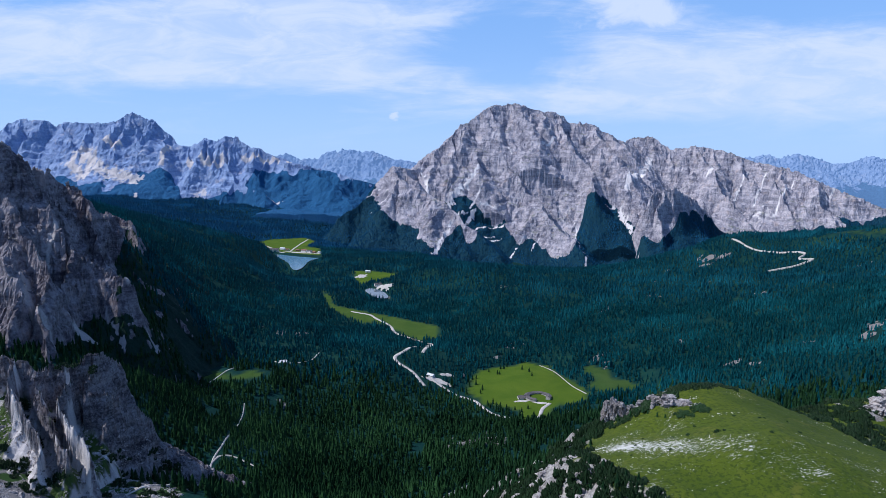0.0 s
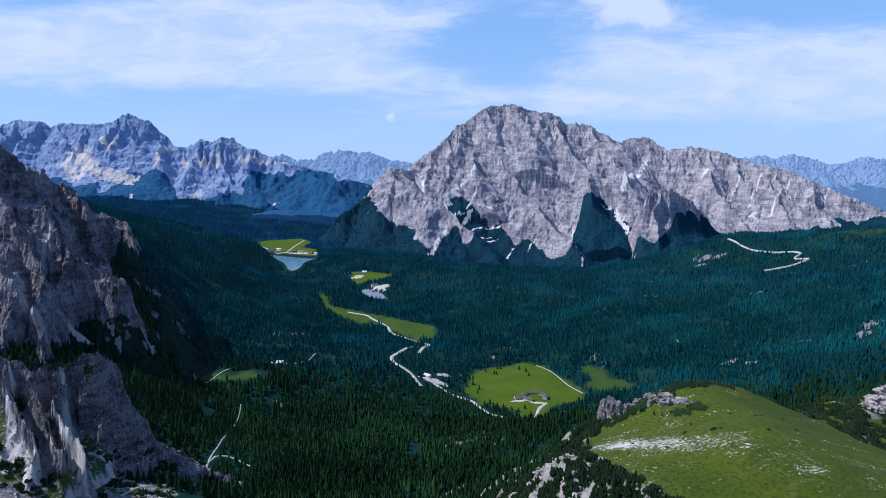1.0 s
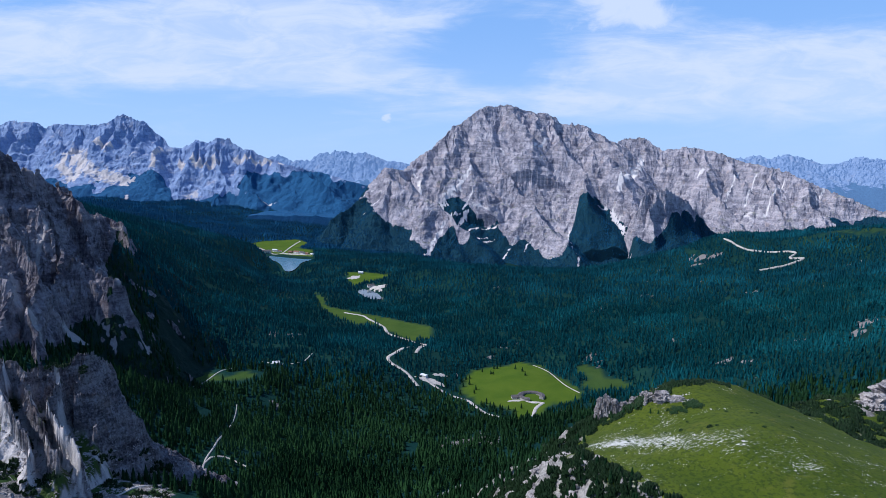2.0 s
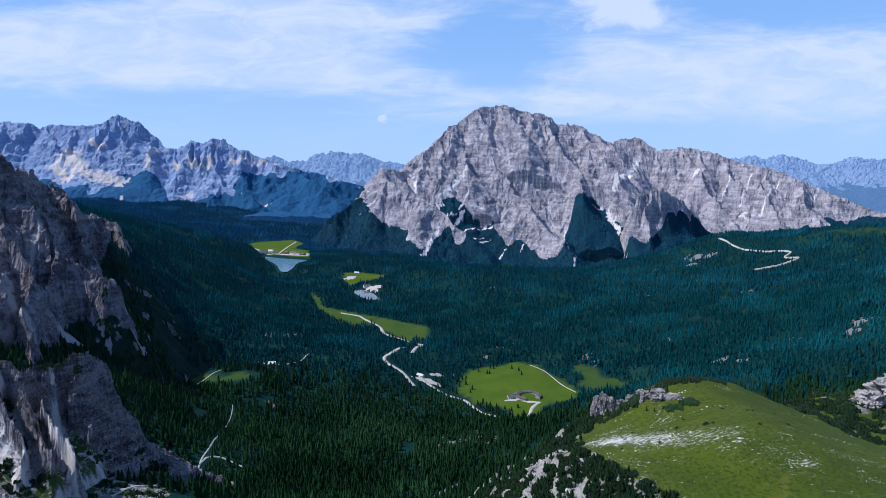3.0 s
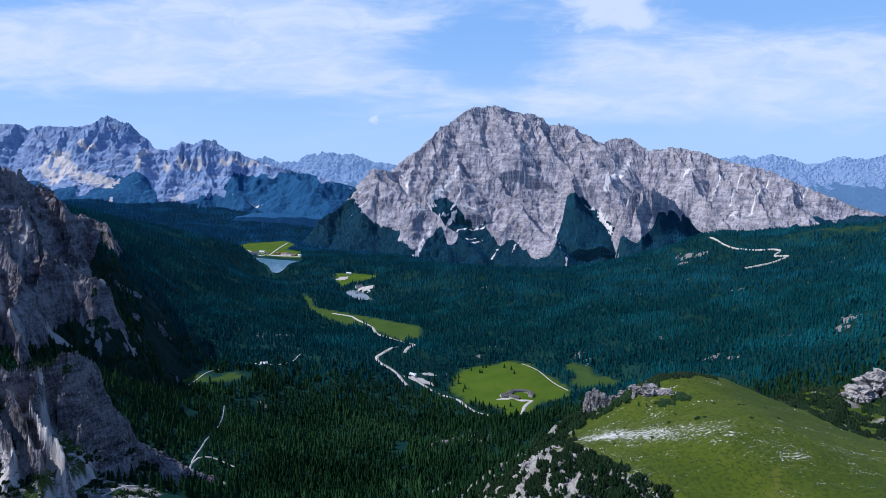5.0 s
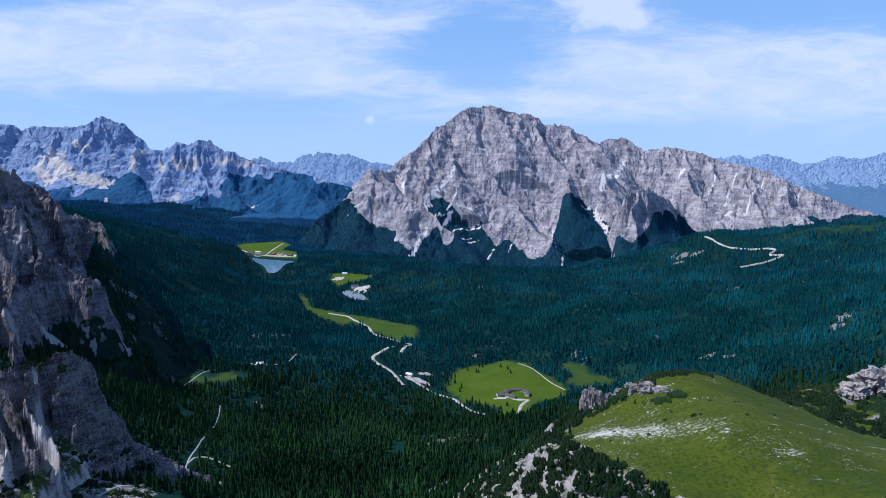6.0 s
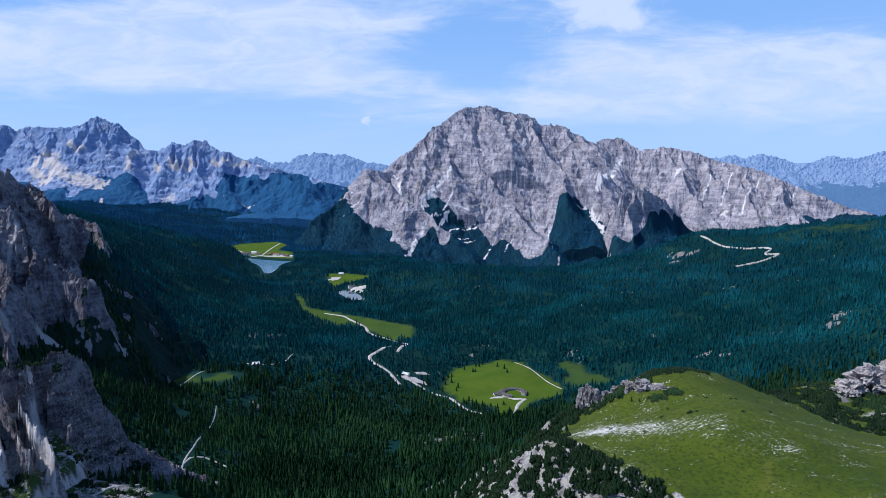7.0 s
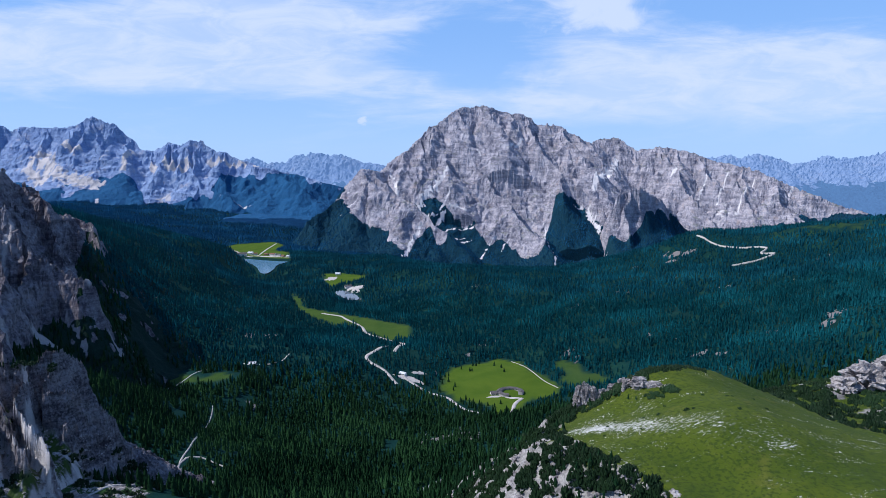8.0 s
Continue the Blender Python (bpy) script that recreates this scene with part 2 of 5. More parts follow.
GLASS = plain_material("window_glass", (0.02, 0.025, 0.03), (0.04, 0.05, 0.06), 0.5, 0.1, 0.6, 0.01)
MASONRY = plain_material("grey_masonry", (0.28, 0.27, 0.26), (0.46, 0.44, 0.42), 0.8)


# ---- noise and height fields ----
def cell_angle(ix, iy, seed):
    h = (ix.astype(np.int64) * 374761393 + iy.astype(np.int64) * 668265263 + seed * 974634577) & 0xFFFFFFFF
    h = ((h ^ (h >> 13)) * 1274126177) & 0xFFFFFFFF
    return ((h ^ (h >> 16)) & 0xFFFF) * (2 * math.pi / 65536.0)


def perlin(x, y, seed):
    ix, iy = np.floor(x), np.floor(y)
    fx, fy = x - ix, y - iy
    u, v = fx * fx * fx * (fx * (fx * 6 - 15) + 10), fy * fy * fy * (fy * (fy * 6 - 15) + 10)
    corner = []
    for dx, dy in ((0, 0), (1, 0), (0, 1), (1, 1)):
        a = cell_angle(ix + dx, iy + dy, seed)
        corner.append(np.cos(a) * (fx - dx) + np.sin(a) * (fy - dy))
    low, high = corner[0] + u * (corner[1] - corner[0]), corner[2] + u * (corner[3] - corner[2])
    return (low + v * (high - low)) * 1.5


def fbm(x, y, size, octaves, seed, gain=0.5):
    total, amp, f = 0.0, 1.0, 1.0 / size
    for o in range(octaves):
        total = total + amp * perlin(x * f + 17.3 * o, y * f - 9.1 * o, seed + o)
        amp, f = amp * gain, f * 2.03
    return total


def ridged(x, y, size, octaves, seed, gain=0.5):
    total, amp, f, last = 0.0, 1.0, 1.0 / size, 1.0
    for o in range(octaves):
        n = (1.0 - np.abs(perlin(x * f + 5.7 * o, y * f + 3.3 * o, seed + o))) ** 2
        total = total + amp * n * last
        last = np.clip(n * 1.4, 0, 1)
        amp, f = amp * gain, f * 2.07
    return total


def step(v, lo, hi):
    s = np.clip((v - lo) / (hi - lo), 0, 1)
    return s * s * (3 - 2 * s)


def edge_distance(x, y, outline):
    """Distance to a closed outline in plan, negative inside."""
    inside = np.zeros(x.shape, bool)
    best = np.full(x.shape, 1e9)
    for (ax, ay), (bx, by) in zip(outline, outline[1:] + outline[:1]):
        t = np.clip(((x - ax) * (bx - ax) + (y - ay) * (by - ay)) / ((bx - ax) ** 2 + (by - ay) ** 2), 0, 1)
        best = np.minimum(best, np.hypot(x - ax - t * (bx - ax), y - ay - t * (by - ay)))
        if ay != by:
            inside ^= ((ay > y) != (by > y)) & (x < (bx - ax) * (y - ay) / (by - ay) + ax)
    return np.where(inside, -best, best)


def line_distance(x, y, line):
    best = np.full(x.shape, 1e9)
    for a, b in zip(line, line[1:]):
        t = np.clip(((x - a[0]) * (b[0] - a[0]) + (y - a[1]) * (b[1] - a[1])) / ((b[0] - a[0]) ** 2 + (b[1] - a[1]) ** 2 + 1e-9), 0, 1)
        best = np.minimum(best, np.hypot(x - a[0] - t * (b[0] - a[0]), y - a[1] - t * (b[1] - a[1])))
    return best


class Spread:
    """A smooth surface through guide heights."""

    def __init__(self, spots, round_=90.0, stiff=0.02):
        p = np.array(spots, float)
        self.p, self.round = p, round_
        d = self.kernel(p[:, None, 0] - p[None, :, 0], p[:, None, 1] - p[None, :, 1])
        n = len(p)
        big = np.zeros((n + 1, n + 1))
        big[:n, :n] = d - np.eye(n) * stiff * round_
        big[:n, n] = big[n, :n] = 1
        self.w = np.linalg.solve(big, np.r_[p[:, 2], 0])

    def kernel(self, dx, dy):
        return np.sqrt(dx * dx + dy * dy + self.round ** 2)

    def __call__(self, x, y):
        z = np.full(np.shape(x), self.w[-1])
        for (px, py, _), k in zip(self.p, self.w[:-1]):
            z = z + k * self.kernel(x - px, y - py)
        return z


def ridge_net(lines, rng, step_, reach, fall, levels=2, jag=0.0):
    """Crest lines with side spurs and spurs of those: a list of straight crest pieces."""
    pieces = []

    def lay(line, level, own_reach):
        fine = []
        for a, b in zip(line, line[1:]):
            n = max(1, int(math.hypot(b[0] - a[0], b[1] - a[1]) / step_))
            for i in range(n):
                s = i / n
                wob = (rng.uniform(-1, 1, 3) * (0.18, 0.18, 0.0) * step_) if i else np.zeros(3)
                fine.append(np.array(a) * (1 - s) + np.array(b) * s + wob + np.array((0, 0, rng.uniform(-jag, jag * 0.6) if i else 0)))
        fine.append(np.array(line[-1], float))
        for a, b in zip(fine, fine[1:]):
            pieces.append((a, b, 1e9 if level == 0 else own_reach * 2.2))
        if level >= levels:
            return
        for i in range(0, len(fine) - 1):
            t = fine[i + 1] - fine[i]
            t = t[:2] / (np.hypot(t[0], t[1]) + 1e-9)
            for side in (-1, 1):
                if rng.random() < 0.2:
                    continue
                a = side * (math.pi / 2) + rng.uniform(-0.5, 0.5)
                d = np.array((t[0] * math.cos(a) - t[1] * math.sin(a), t[0] * math.sin(a) + t[1] * math.cos(a)))
                long_ = own_reach * rng.uniform(0.5, 1.1)
                at, out = fine[i].copy(), [fine[i].copy()]
                drop = fall * rng.uniform(0.8, 1.25)
                for j in range(3):
                    turn = rng.uniform(-0.35, 0.35)
                    d = np.array((d[0] * math.cos(turn) - d[1] * math.sin(turn), d[0] * math.sin(turn) + d[1] * math.cos(turn)))
                    at = at + np.array((d[0], d[1], -drop)) * long_ / 3
                    out.append(at.copy())
                lay(out, level + 1, own_reach * 0.45)

    for line in lines:
        lay(line, 0, reach)
    return pieces


def raise_net(x, y, pieces, cliff, bend, apron, floor_, still=None):
    """The highest of all the crest pieces' flanks: steep near the crest, easing to the apron's slope.
    Also gives how far along its crest and how far down its flank each place lies."""
    z = np.full(x.shape, floor_, float)
    along, down = np.zeros(x.shape), np.full(x.shape, 1.0)
    rows, cols = y[:, 0] if still is None else still[1], x[0] if still is None else still[0]
    run = 0.0
    for a, b, limit in pieces:
        top = max(a[2], b[2])
        far = min(limit, max(20.0, (top - floor_) / apron))
        ex, ey = b[0] - a[0], b[1] - a[1]
        long_ = math.hypot(ex, ey) + 1e-6
        run += long_
        j0, j1 = np.searchsorted(rows, (min(a[1], b[1]) - far, max(a[1], b[1]) + far))
        i0, i1 = np.searchsorted(cols, (min(a[0], b[0]) - far, max(a[0], b[0]) + far))
        if j0 >= j1 or i0 >= i1:
            continue
        pick = (slice(j0, j1), slice(i0, i1))
        px, py = x[pick], y[pick]
        q = ((px - a[0]) * ex + (py - a[1]) * ey) / (long_ * long_)
        t = np.clip(q, 0, 1)
        d = np.hypot(px - a[0] - t * ex, py - a[1] - t * ey)
        h = a[2] + t * (b[2] - a[2]) - (cliff - apron) * bend * (1 - np.exp(-d / bend)) - apron * d
        better = h > z[pick]
        z[pick] = np.where(better, h, z[pick])
        side = np.where((px - a[0]) * ey - (py - a[1]) * ex > 0, 1.0, -1.0)
        # past the end of a piece the flutes fan out round its tip
        fan = np.where(q == t, 0.0, np.arctan2(np.abs((px - a[0]) * ey - (py - a[1]) * ex) / long_, np.abs(q - t) * long_) * 30)
        along[pick] = np.where(better, (run + (t - 1) * long_ + fan) * side, along[pick])
        down[pick] = np.where(better, d, down[pick])
    return z, along, down


def sheet(name, x, y, z, mat, smooth=True, faces=None, **layers):
    """A grid of heights as one mesh, with named layers on its points."""
    rows, cols = x.shape
    me = bpy.data.meshes.new(name)
    i = np.arange(rows * cols).reshape(rows, cols)
    quads = np.stack([i[:-1, :-1], i[:-1, 1:], i[1:, 1:], i[1:, :-1]], -1).reshape(-1, 4).astype(np.int32)
    co = np.stack([x, y, z], -1).astype(np.float32).reshape(-1, 3)
    used = np.arange(rows * cols)
    if faces is not None:
        quads = quads[faces.ravel()]
        used, quads = np.unique(quads, return_inverse=True)
        quads = quads.reshape(-1, 4).astype(np.int32)
    me.vertices.add(len(used))
    me.vertices.foreach_set("co", co[used].ravel())
    me.loops.add(quads.size)
    me.loops.foreach_set("vertex_index", quads.ravel())
    me.polygons.add(len(quads))
    me.polygons.foreach_set("loop_start", np.arange(0, quads.size, 4, dtype=np.int32))
    me.polygons.foreach_set("use_smooth", np.full(len(quads), smooth))
    for key, values in layers.items():
        me.attributes.new(key, "FLOAT", "POINT").data.foreach_set("value", np.clip(values, 0, 1).astype(np.float32).ravel()[used])
    me.update()
    me.validate()
    me.materials.append(mat)
    return new(name, me)


def triangles(name, verts, faces, mat, smooth=False):
    me = bpy.data.meshes.new(name)
    me.vertices.add(len(verts))
    me.vertices.foreach_set("co", np.asarray(verts, np.float32).ravel())
    faces = np.asarray(faces, np.int32)
    me.loops.add(faces.size)
    me.loops.foreach_set("vertex_index", faces.ravel())
    me.polygons.add(len(faces))
    me.polygons.foreach_set("loop_start", np.arange(0, faces.size, 3, dtype=np.int32))
    me.polygons.foreach_set("use_smooth", np.full(len(faces), smooth))
    me.update()
    me.materials.append(mat)
    return me


def slopes(x, y, z):
    """Steepness and hollowness of a grid of heights (rows along y, columns along x)."""
    dx = np.gradient(z, axis=1) / np.gradient(x, axis=1)
    dy = np.gradient(z, axis=0) / np.gradient(y, axis=0)
    lap = z.copy()
    for _ in range(3):
        q = np.pad(lap, 1, mode="edge")
        lap = (q[:-2, 1:-1] + q[2:, 1:-1] + q[1:-1, :-2] + q[1:-1, 2:] + q[1:-1, 1:-1]) / 5
    return np.hypot(dx, dy), lap - z


# ---- the lie of the land (metres; the drone starts over the origin, the valley floor is level 0) ----
VALLEY_LINE = [(10, 635, 40), (50, 800, 20), (150, 880, 20), (145, 1005, 0), (-65, 1055, 25), (-25, 1220, 30), (-115, 1455, 5), (-300, 1705, -15), (-170, 1930, -25), (-280, 2200, -25), (-560, 2665, -30), (-870, 3170, -30), (-1205, 3885, 35), (-915, 4405, 120), (-640, 4820, 190)]
WEST_SLOPE = [(-820, 2475, 60), (-905, 2085, 170), (-895, 1695, 250), (-585, 1420, 90), (-545, 1065, 95), (-530, 865, 115), (-285, 755, 65), (-270, 560, 85), (-260, 610, 100), (-120, 655, 45), (-245, 390, 180), (-310, 405, 205), (-225, 465, 150), (-455, 475, 215), (-275, 1030, 50), (-440, 1010, 70), (-2325, 4310, 155), (-3315, 3305, 215), (-570, 1125, 160), (-540, 975, 165), (-535, 875, 180), (-475, 750, 165), (-770, 1440, 245), (-655, 1285, 205)]
EAST_SLOPE = [(180, 855, 30), (305, 1005, 15), (285, 1105, 10), (390, 1105, 30), (500, 1010, 55), (645, 1315, 65), (1000, 1720, 90), (1240, 2085, 155), (1380, 1890, 200), (1010, 2135, 140), (810, 2020, 70), (765, 1120, 115), (610, 815, 120), (805, 875, 180), (1695, 1795, 230), (-50, 2115, 20), (215, 1965, 25), (400, 1965, 15), (555, 1865, 25), (170, 1555, 0)]
BACK_FLOOR = [(300, 2710, -90), (790, 2650, -110), (-230, 2860, -40), (1390, 2850, -120), (2180, 2960, -110), (490, 4540, -310), (2630, 4550, -270), (3940, 3460, -140)] + [(-620, 2330, -38), (-500, 2480, -36), (-690, 2440, -36), (-560, 2200, -40), (0, -700, 300), (-900, -300, 330), (900, -300, 300), (0, 100, 190)]
LAKE_SHORE = [(-792, 2758), (-757, 2843), (-669, 2808), (-583, 2775), (-548, 2679), (-585, 2603), (-572, 2491), (-576, 2388), (-609, 2413), (-651, 2546), (-706, 2648)]
POND_SHORE = [(-266, 1997), (-237, 2024), (-193, 1962), (-168, 1880), (-198, 1864), (-235, 1920)]
MEADOWS = {
    "hut": [(58, 1104), (95, 1144), (147, 1160), (171, 1177), (205, 1154), (215, 1104), (234, 1069), (254, 1023), (236, 985), (189, 966), (154, 905), (130, 911), (123, 943), (72, 978), (47, 1015)],
    "bog": [(-377, 1861), (-336, 1783), (-309, 1677), (-221, 1612), (-139, 1553), (-63, 1497), (-8, 1455), (-8, 1360), (-56, 1338), (-92, 1387), (-146, 1471), (-204, 1486), (-276, 1576), (-325, 1677)],
    "lake": [(-1010, 3067), (-933, 3284), (-765, 3355), (-669, 3193), (-691, 3027), (-602, 2949), (-560, 2739), (-635, 2772), (-756, 2841), (-836, 2841)],
    "park": [(-344, 2342), (-274, 2342), (-153, 2261), (-192, 2164), (-261, 2143), (-284, 2084), (-308, 2143)],
    "east": [(268, 1138), (294, 1144), (315, 1122), (320, 1082), (343, 1053), (356, 1016), (309, 1008), (273, 1021), (260, 1048), (284, 1082), (268, 1106)],
    "west": [(-476, 1047), (-440, 1008), (-404, 955), (-376, 967), (-341, 950), (-311, 967), (-289, 955), (-308, 928), (-360, 923), (-393, 928), (-423, 955)],
}
ROADS = {
    "main": [(1, 611), (13, 630), (30, 652)],
    "valley": [(-247, 1604), (-230, 1592), (-193, 1568), (-174, 1534), (-131, 1463), (-112, 1399), (-70, 1353), (-34, 1310), (-20, 1286), (-30, 1217), (-40, 1155)],
    "loop": [(-20, 1286), (-52, 1224), (-74, 1161), (-91, 1116), (-82, 1086), (-55, 1058), (-32, 1015)],
    "hut": [(-24, 1053), (-9, 1034), (22, 1008), (52, 988), (62, 968), (82, 923), (108, 910), (133, 896), (152, 919), (164, 954), (180, 976)],
    "shore": [(-963, 3129), (-856, 2988), (-770, 2841), (-739, 2823)],
    "hamlet": [(-734, 3284), (-734, 3087), (-724, 2841)],
    "meadow": [(191, 1158), (212, 1120), (231, 1055), (251, 1018)],
    "west": [(-224, 399), (-220, 425), (-206, 440), (-200, 460), (-212, 500), (-232, 560), (-246, 608), (-249, 651), (-265, 726), (-282, 814), (-293, 856)],
    "slope": [(-215, 480), (-234, 541), (-246, 610), (-232, 629), (-206, 622)],
    "glade": [(-384, 879), (-365, 916), (-354, 982), (-319, 1053), (-284, 1039), (-243, 1054), (-233, 1107)],
    "ridge": [(985, 2060), (998, 1950), (1036, 1880), (1081, 1800), (1050, 1775), (1072, 1740), (1011, 1735), (937, 1740)],
}


def round_off(outline):
    """Cuts the corners of a closed outline twice."""
    for _ in range(2):
        outline = [q for a, b in zip(outline, outline[1:] + outline[:1])
                   for q in ((0.75 * a[0] + 0.25 * b[0], 0.75 * a[1] + 0.25 * b[1]), (0.25 * a[0] + 0.75 * b[0], 0.25 * a[1] + 0.75 * b[1]))]
    return outline


LAKE_SHORE, POND_SHORE = round_off(LAKE_SHORE), round_off(POND_SHORE)
land = Spread(VALLEY_LINE + WEST_SLOPE + EAST_SLOPE + BACK_FLOOR)


def ground_height(x, y):
    z = land(x, y)
    far = step(np.hypot(x, y), 300, 2500)
    z = z + fbm(x, y, 260, 5, 11, 0.45) * (5 + 9 * far)
    for outline, level, soft in ((LAKE_SHORE, -33.5, 60), (POND_SHORE, -28.5, 25), (MEADOWS["lake"], -29.0, 120), (MEADOWS["bog"], -0.5, 180), (MEADOWS["park"], -27.5, 60), (MEADOWS["west"], 62.0, 90), (MEADOWS["east"], 7.5, 50), (MEADOWS["hut"], None, 60)):
        d = edge_distance(x, y, outline)
        if level is None:
            level = 1.0 + 9.0 * np.exp(-((x - 160) ** 2 + (y - 1090) ** 2) / 70.0 ** 2)
        k = 1 - step(d, 0, soft)
        z = z * (1 - k) + level * k
    return z


v, u = np.meshgrid(np.linspace(0, 1, 480), np.linspace(-1, 1, 420), indexing="ij")
gy = -700 + 5640 * (0.45 * v + 0.55 * v * v)
gx = u * (1300 + 0.95 * np.clip(gy, 0, None))
gz = ground_height(gx, gy)
meadow = np.zeros(gx.shape)
for name, outline in MEADOWS.items():
    meadow = np.maximum(meadow, {"east": 0.55, "bog": 0.7, "west": 0.6}.get(name, 1.0) - step(edge_distance(gx, gy, outline) + fbm(gx, gy, 30, 3, 5) * 8, -4, 6))
stony = step(fbm(gx, gy, 120, 4, 71) + 0.5 * fbm(gx, gy, 25, 3, 72), 0.85, 1.0) * (1 - meadow) * 0.5 * (1 - step(gy, 1800, 2200))
# rocky scars and a grassy top on the eastern ridge, bare spots on the slopes
for cx, cy, r, keep_ in ((711, 979, 22, 1.0), (683, 951, 18, 1.0), (735, 1010, 16, 0.9), (506, 1018, 16, 0.8), (520, 980, 14, 0.7), (871, 1990, 30, 0.9), (900, 1950, 22, 0.9), (840, 1930, 20, 0.8), (725, 1943, 14, 0.9),
                         (110, 1189, 10, 0.9), (140, 1250, 12, 0.6), (635, 1025, 14, 0.6), (491, 1203, 12, 0.6)):
    d = np.hypot(gx - cx, gy - cy) + fbm(gx, gy, r * 0.8, 4, 75) * r * 0.9
    stony = np.maximum(stony, (1 - step(d, r * 0.5, r)) * keep_)
for cx, cy, r in ((1250, 1871, 110), (1175, 1887, 45), (1350, 1800, 120)):
    d = np.hypot(gx - cx, gy - cy) + fbm(gx, gy, r * 0.8, 4, 76) * r * 0.9
    meadow = np.maximum(meadow, (1 - step(d, r * 0.5, r)) * 0.30 * step(fbm(gx, gy, 60, 4, 176), -0.1, 0.3))
d = np.hypot(gx + 262, (gy - 385) * 0.8) + fbm(gx, gy, 30, 4, 78) * 25
meadow = np.maximum(meadow, (1 - step(d, 55, 80)) * 0.45)
stony = np.maximum(stony, (1 - step(d, 50, 85)) * step(fbm(gx, gy, 16, 4, 79), -0.2, 0.3))
ground = tagged(sheet("ground", gx, gy, gz, GROUND, meadow=meadow, stony=stony), "wooded valley floor with green clearings and stony patches", "ground", kind="structure")


def pool(name, outline, level, mat, label):
    """A level water surface that ends under its banks."""
    me = bpy.data.meshes.new(name)
    bm = bmesh.new()
    mid = np.mean(outline, axis=0)
    ring = []
    for (ax, ay), (bx, by) in zip(outline, outline[1:] + outline[:1]):
        for s in (0, 0.5):
            x, y = ax + s * (bx - ax), ay + s * (by - ay)
            k = 1.03 + 0.05 * noise.noise((x * 0.03, y * 0.03, 1.0))
            ring.append(bm.verts.new((mid[0] + (x - mid[0]) * k, mid[1] + (y - mid[1]) * k, level)))
    bm.faces.new(ring)
    bm.to_mesh(me)
    bm.free()
    me.materials.append(mat)
    return tagged(new(name, me), label, "water", kind="structure")


pool("water_lake", LAKE_SHORE, -31.0, LAKE_WATER, "calm blue mountain lake in a wooded valley")
pool("water_pond", POND_SHORE, -26.0, POND_WATER, "small grey pond beside the valley road")


def smooth_line(line, gap):
    """A rounded way through the given turning points."""
    p = np.array(line, float)
    p = np.vstack([2 * p[0] - p[1], p, 2 * p[-1] - p[-2]])
    out = []
    for i in range(1, len(p) - 2):
        n = max(2, int(np.hypot(*(p[i + 1] - p[i])) / gap))
        for s in np.linspace(0, 1, n, endpoint=False):
            a, b, c, d = p[i - 1], p[i], p[i + 1], p[i + 2]
            out.append(0.5 * (2 * b + (c - a) * s + (2 * a - 5 * b + 4 * c - d) * s * s + (3 * b - a - 3 * c + d) * s ** 3))
    out.append(p[-2])
    return np.array(out)


def road(name, line, wide, mat, label, lift=0.6, height=None):
    c = smooth_line(line, 7.0)
    t = np.gradient(c, axis=0)
    t /= np.hypot(t[:, 0], t[:, 1])[:, None]
    side = np.stack([-t[:, 1], t[:, 0]], -1)
    half = wide / 2 * (1 + 0.25 * fbm(c[:, 0], c[:, 1], 30, 2, 3))[:, None]
    cols = [c + side * half * k for k in (-1.25, -1, 0, 1, 1.25)]
    x, y = np.stack([q[:, 0] for q in cols], 1), np.stack([q[:, 1] for q in cols], 1)
    z = (height or ground_height)(x, y) + np.array([-1.2, lift, lift + 0.15, lift, -1.2])
    return tagged(sheet(name, x, y, z, mat), label, "road", kind="structure")


road("road_main", ROADS["main"], 6, ASPHALT, "grey asphalt road curving through spruce forest")
road("road_valley", ROADS["valley"], 6.0, GRAVEL, "pale road winding along the valley floor")
road("road_loop", ROADS["loop"], 6.0, GRAVEL, "pale hairpin road between spruces")
road("road_hut", ROADS["hut"], 5.5, GRAVEL, "pale gravel drive up to the farm meadow")
road("road_shore", ROADS["shore"], 9.0, GRAVEL, "pale road across the lake meadow")
road("road_hamlet", ROADS["hamlet"], 7.0, GRAVEL, "pale lane from the lakeside houses into the meadow")
road("path_meadow", ROADS["meadow"], 1.5, GRAVEL, "thin footpath along the meadow's edge")
road("path_west", ROADS["west"], 1.4, GRAVEL, "narrow white footpath through the forest")
road("path_slope", ROADS["slope"], 1.6, GRAVEL, "white stony track slanting down below the rock spur")
road("path_glade", ROADS["glade"], 1.8, GRAVEL, "pale track along a grassy forest glade")
road("road_ridge", ROADS["ridge"], 3.4, GRAVEL, "pale gravel track zigzagging over the wooded ridge", 4.0)

# ---- mountains ----
CREST_MAIN = [(-590, 3440, 75), (-440, 3555, 175), (-330, 3620, 275), (-290, 3655, 365), (-245, 3680, 355), (-170, 3790, 340), (-115, 3870, 395), (-35, 3955, 475), (60, 4015, 555), (170, 4080, 645), (295, 4155, 750), (440, 4200, 775), (595, 4220, 755), (675, 4225, 730), (775, 4240, 715), (875, 4255, 655), (1010, 4260, 645), (1135, 4270, 580), (1215, 4285, 540), (1345, 4320, 480)]
CREST_MAIN_EAST = [(1225, 4460, 480), (1385, 4520, 560), (1530, 4525, 570), (1635, 4460, 475), (1800, 4410, 495), (1905, 4360, 480), (2030, 4300, 440), (2165, 4245, 385), (2305, 4140, 355), (2430, 4025, 275), (2590, 3910, 185), (2760, 3795, 105), (2935, 3685, 30)]
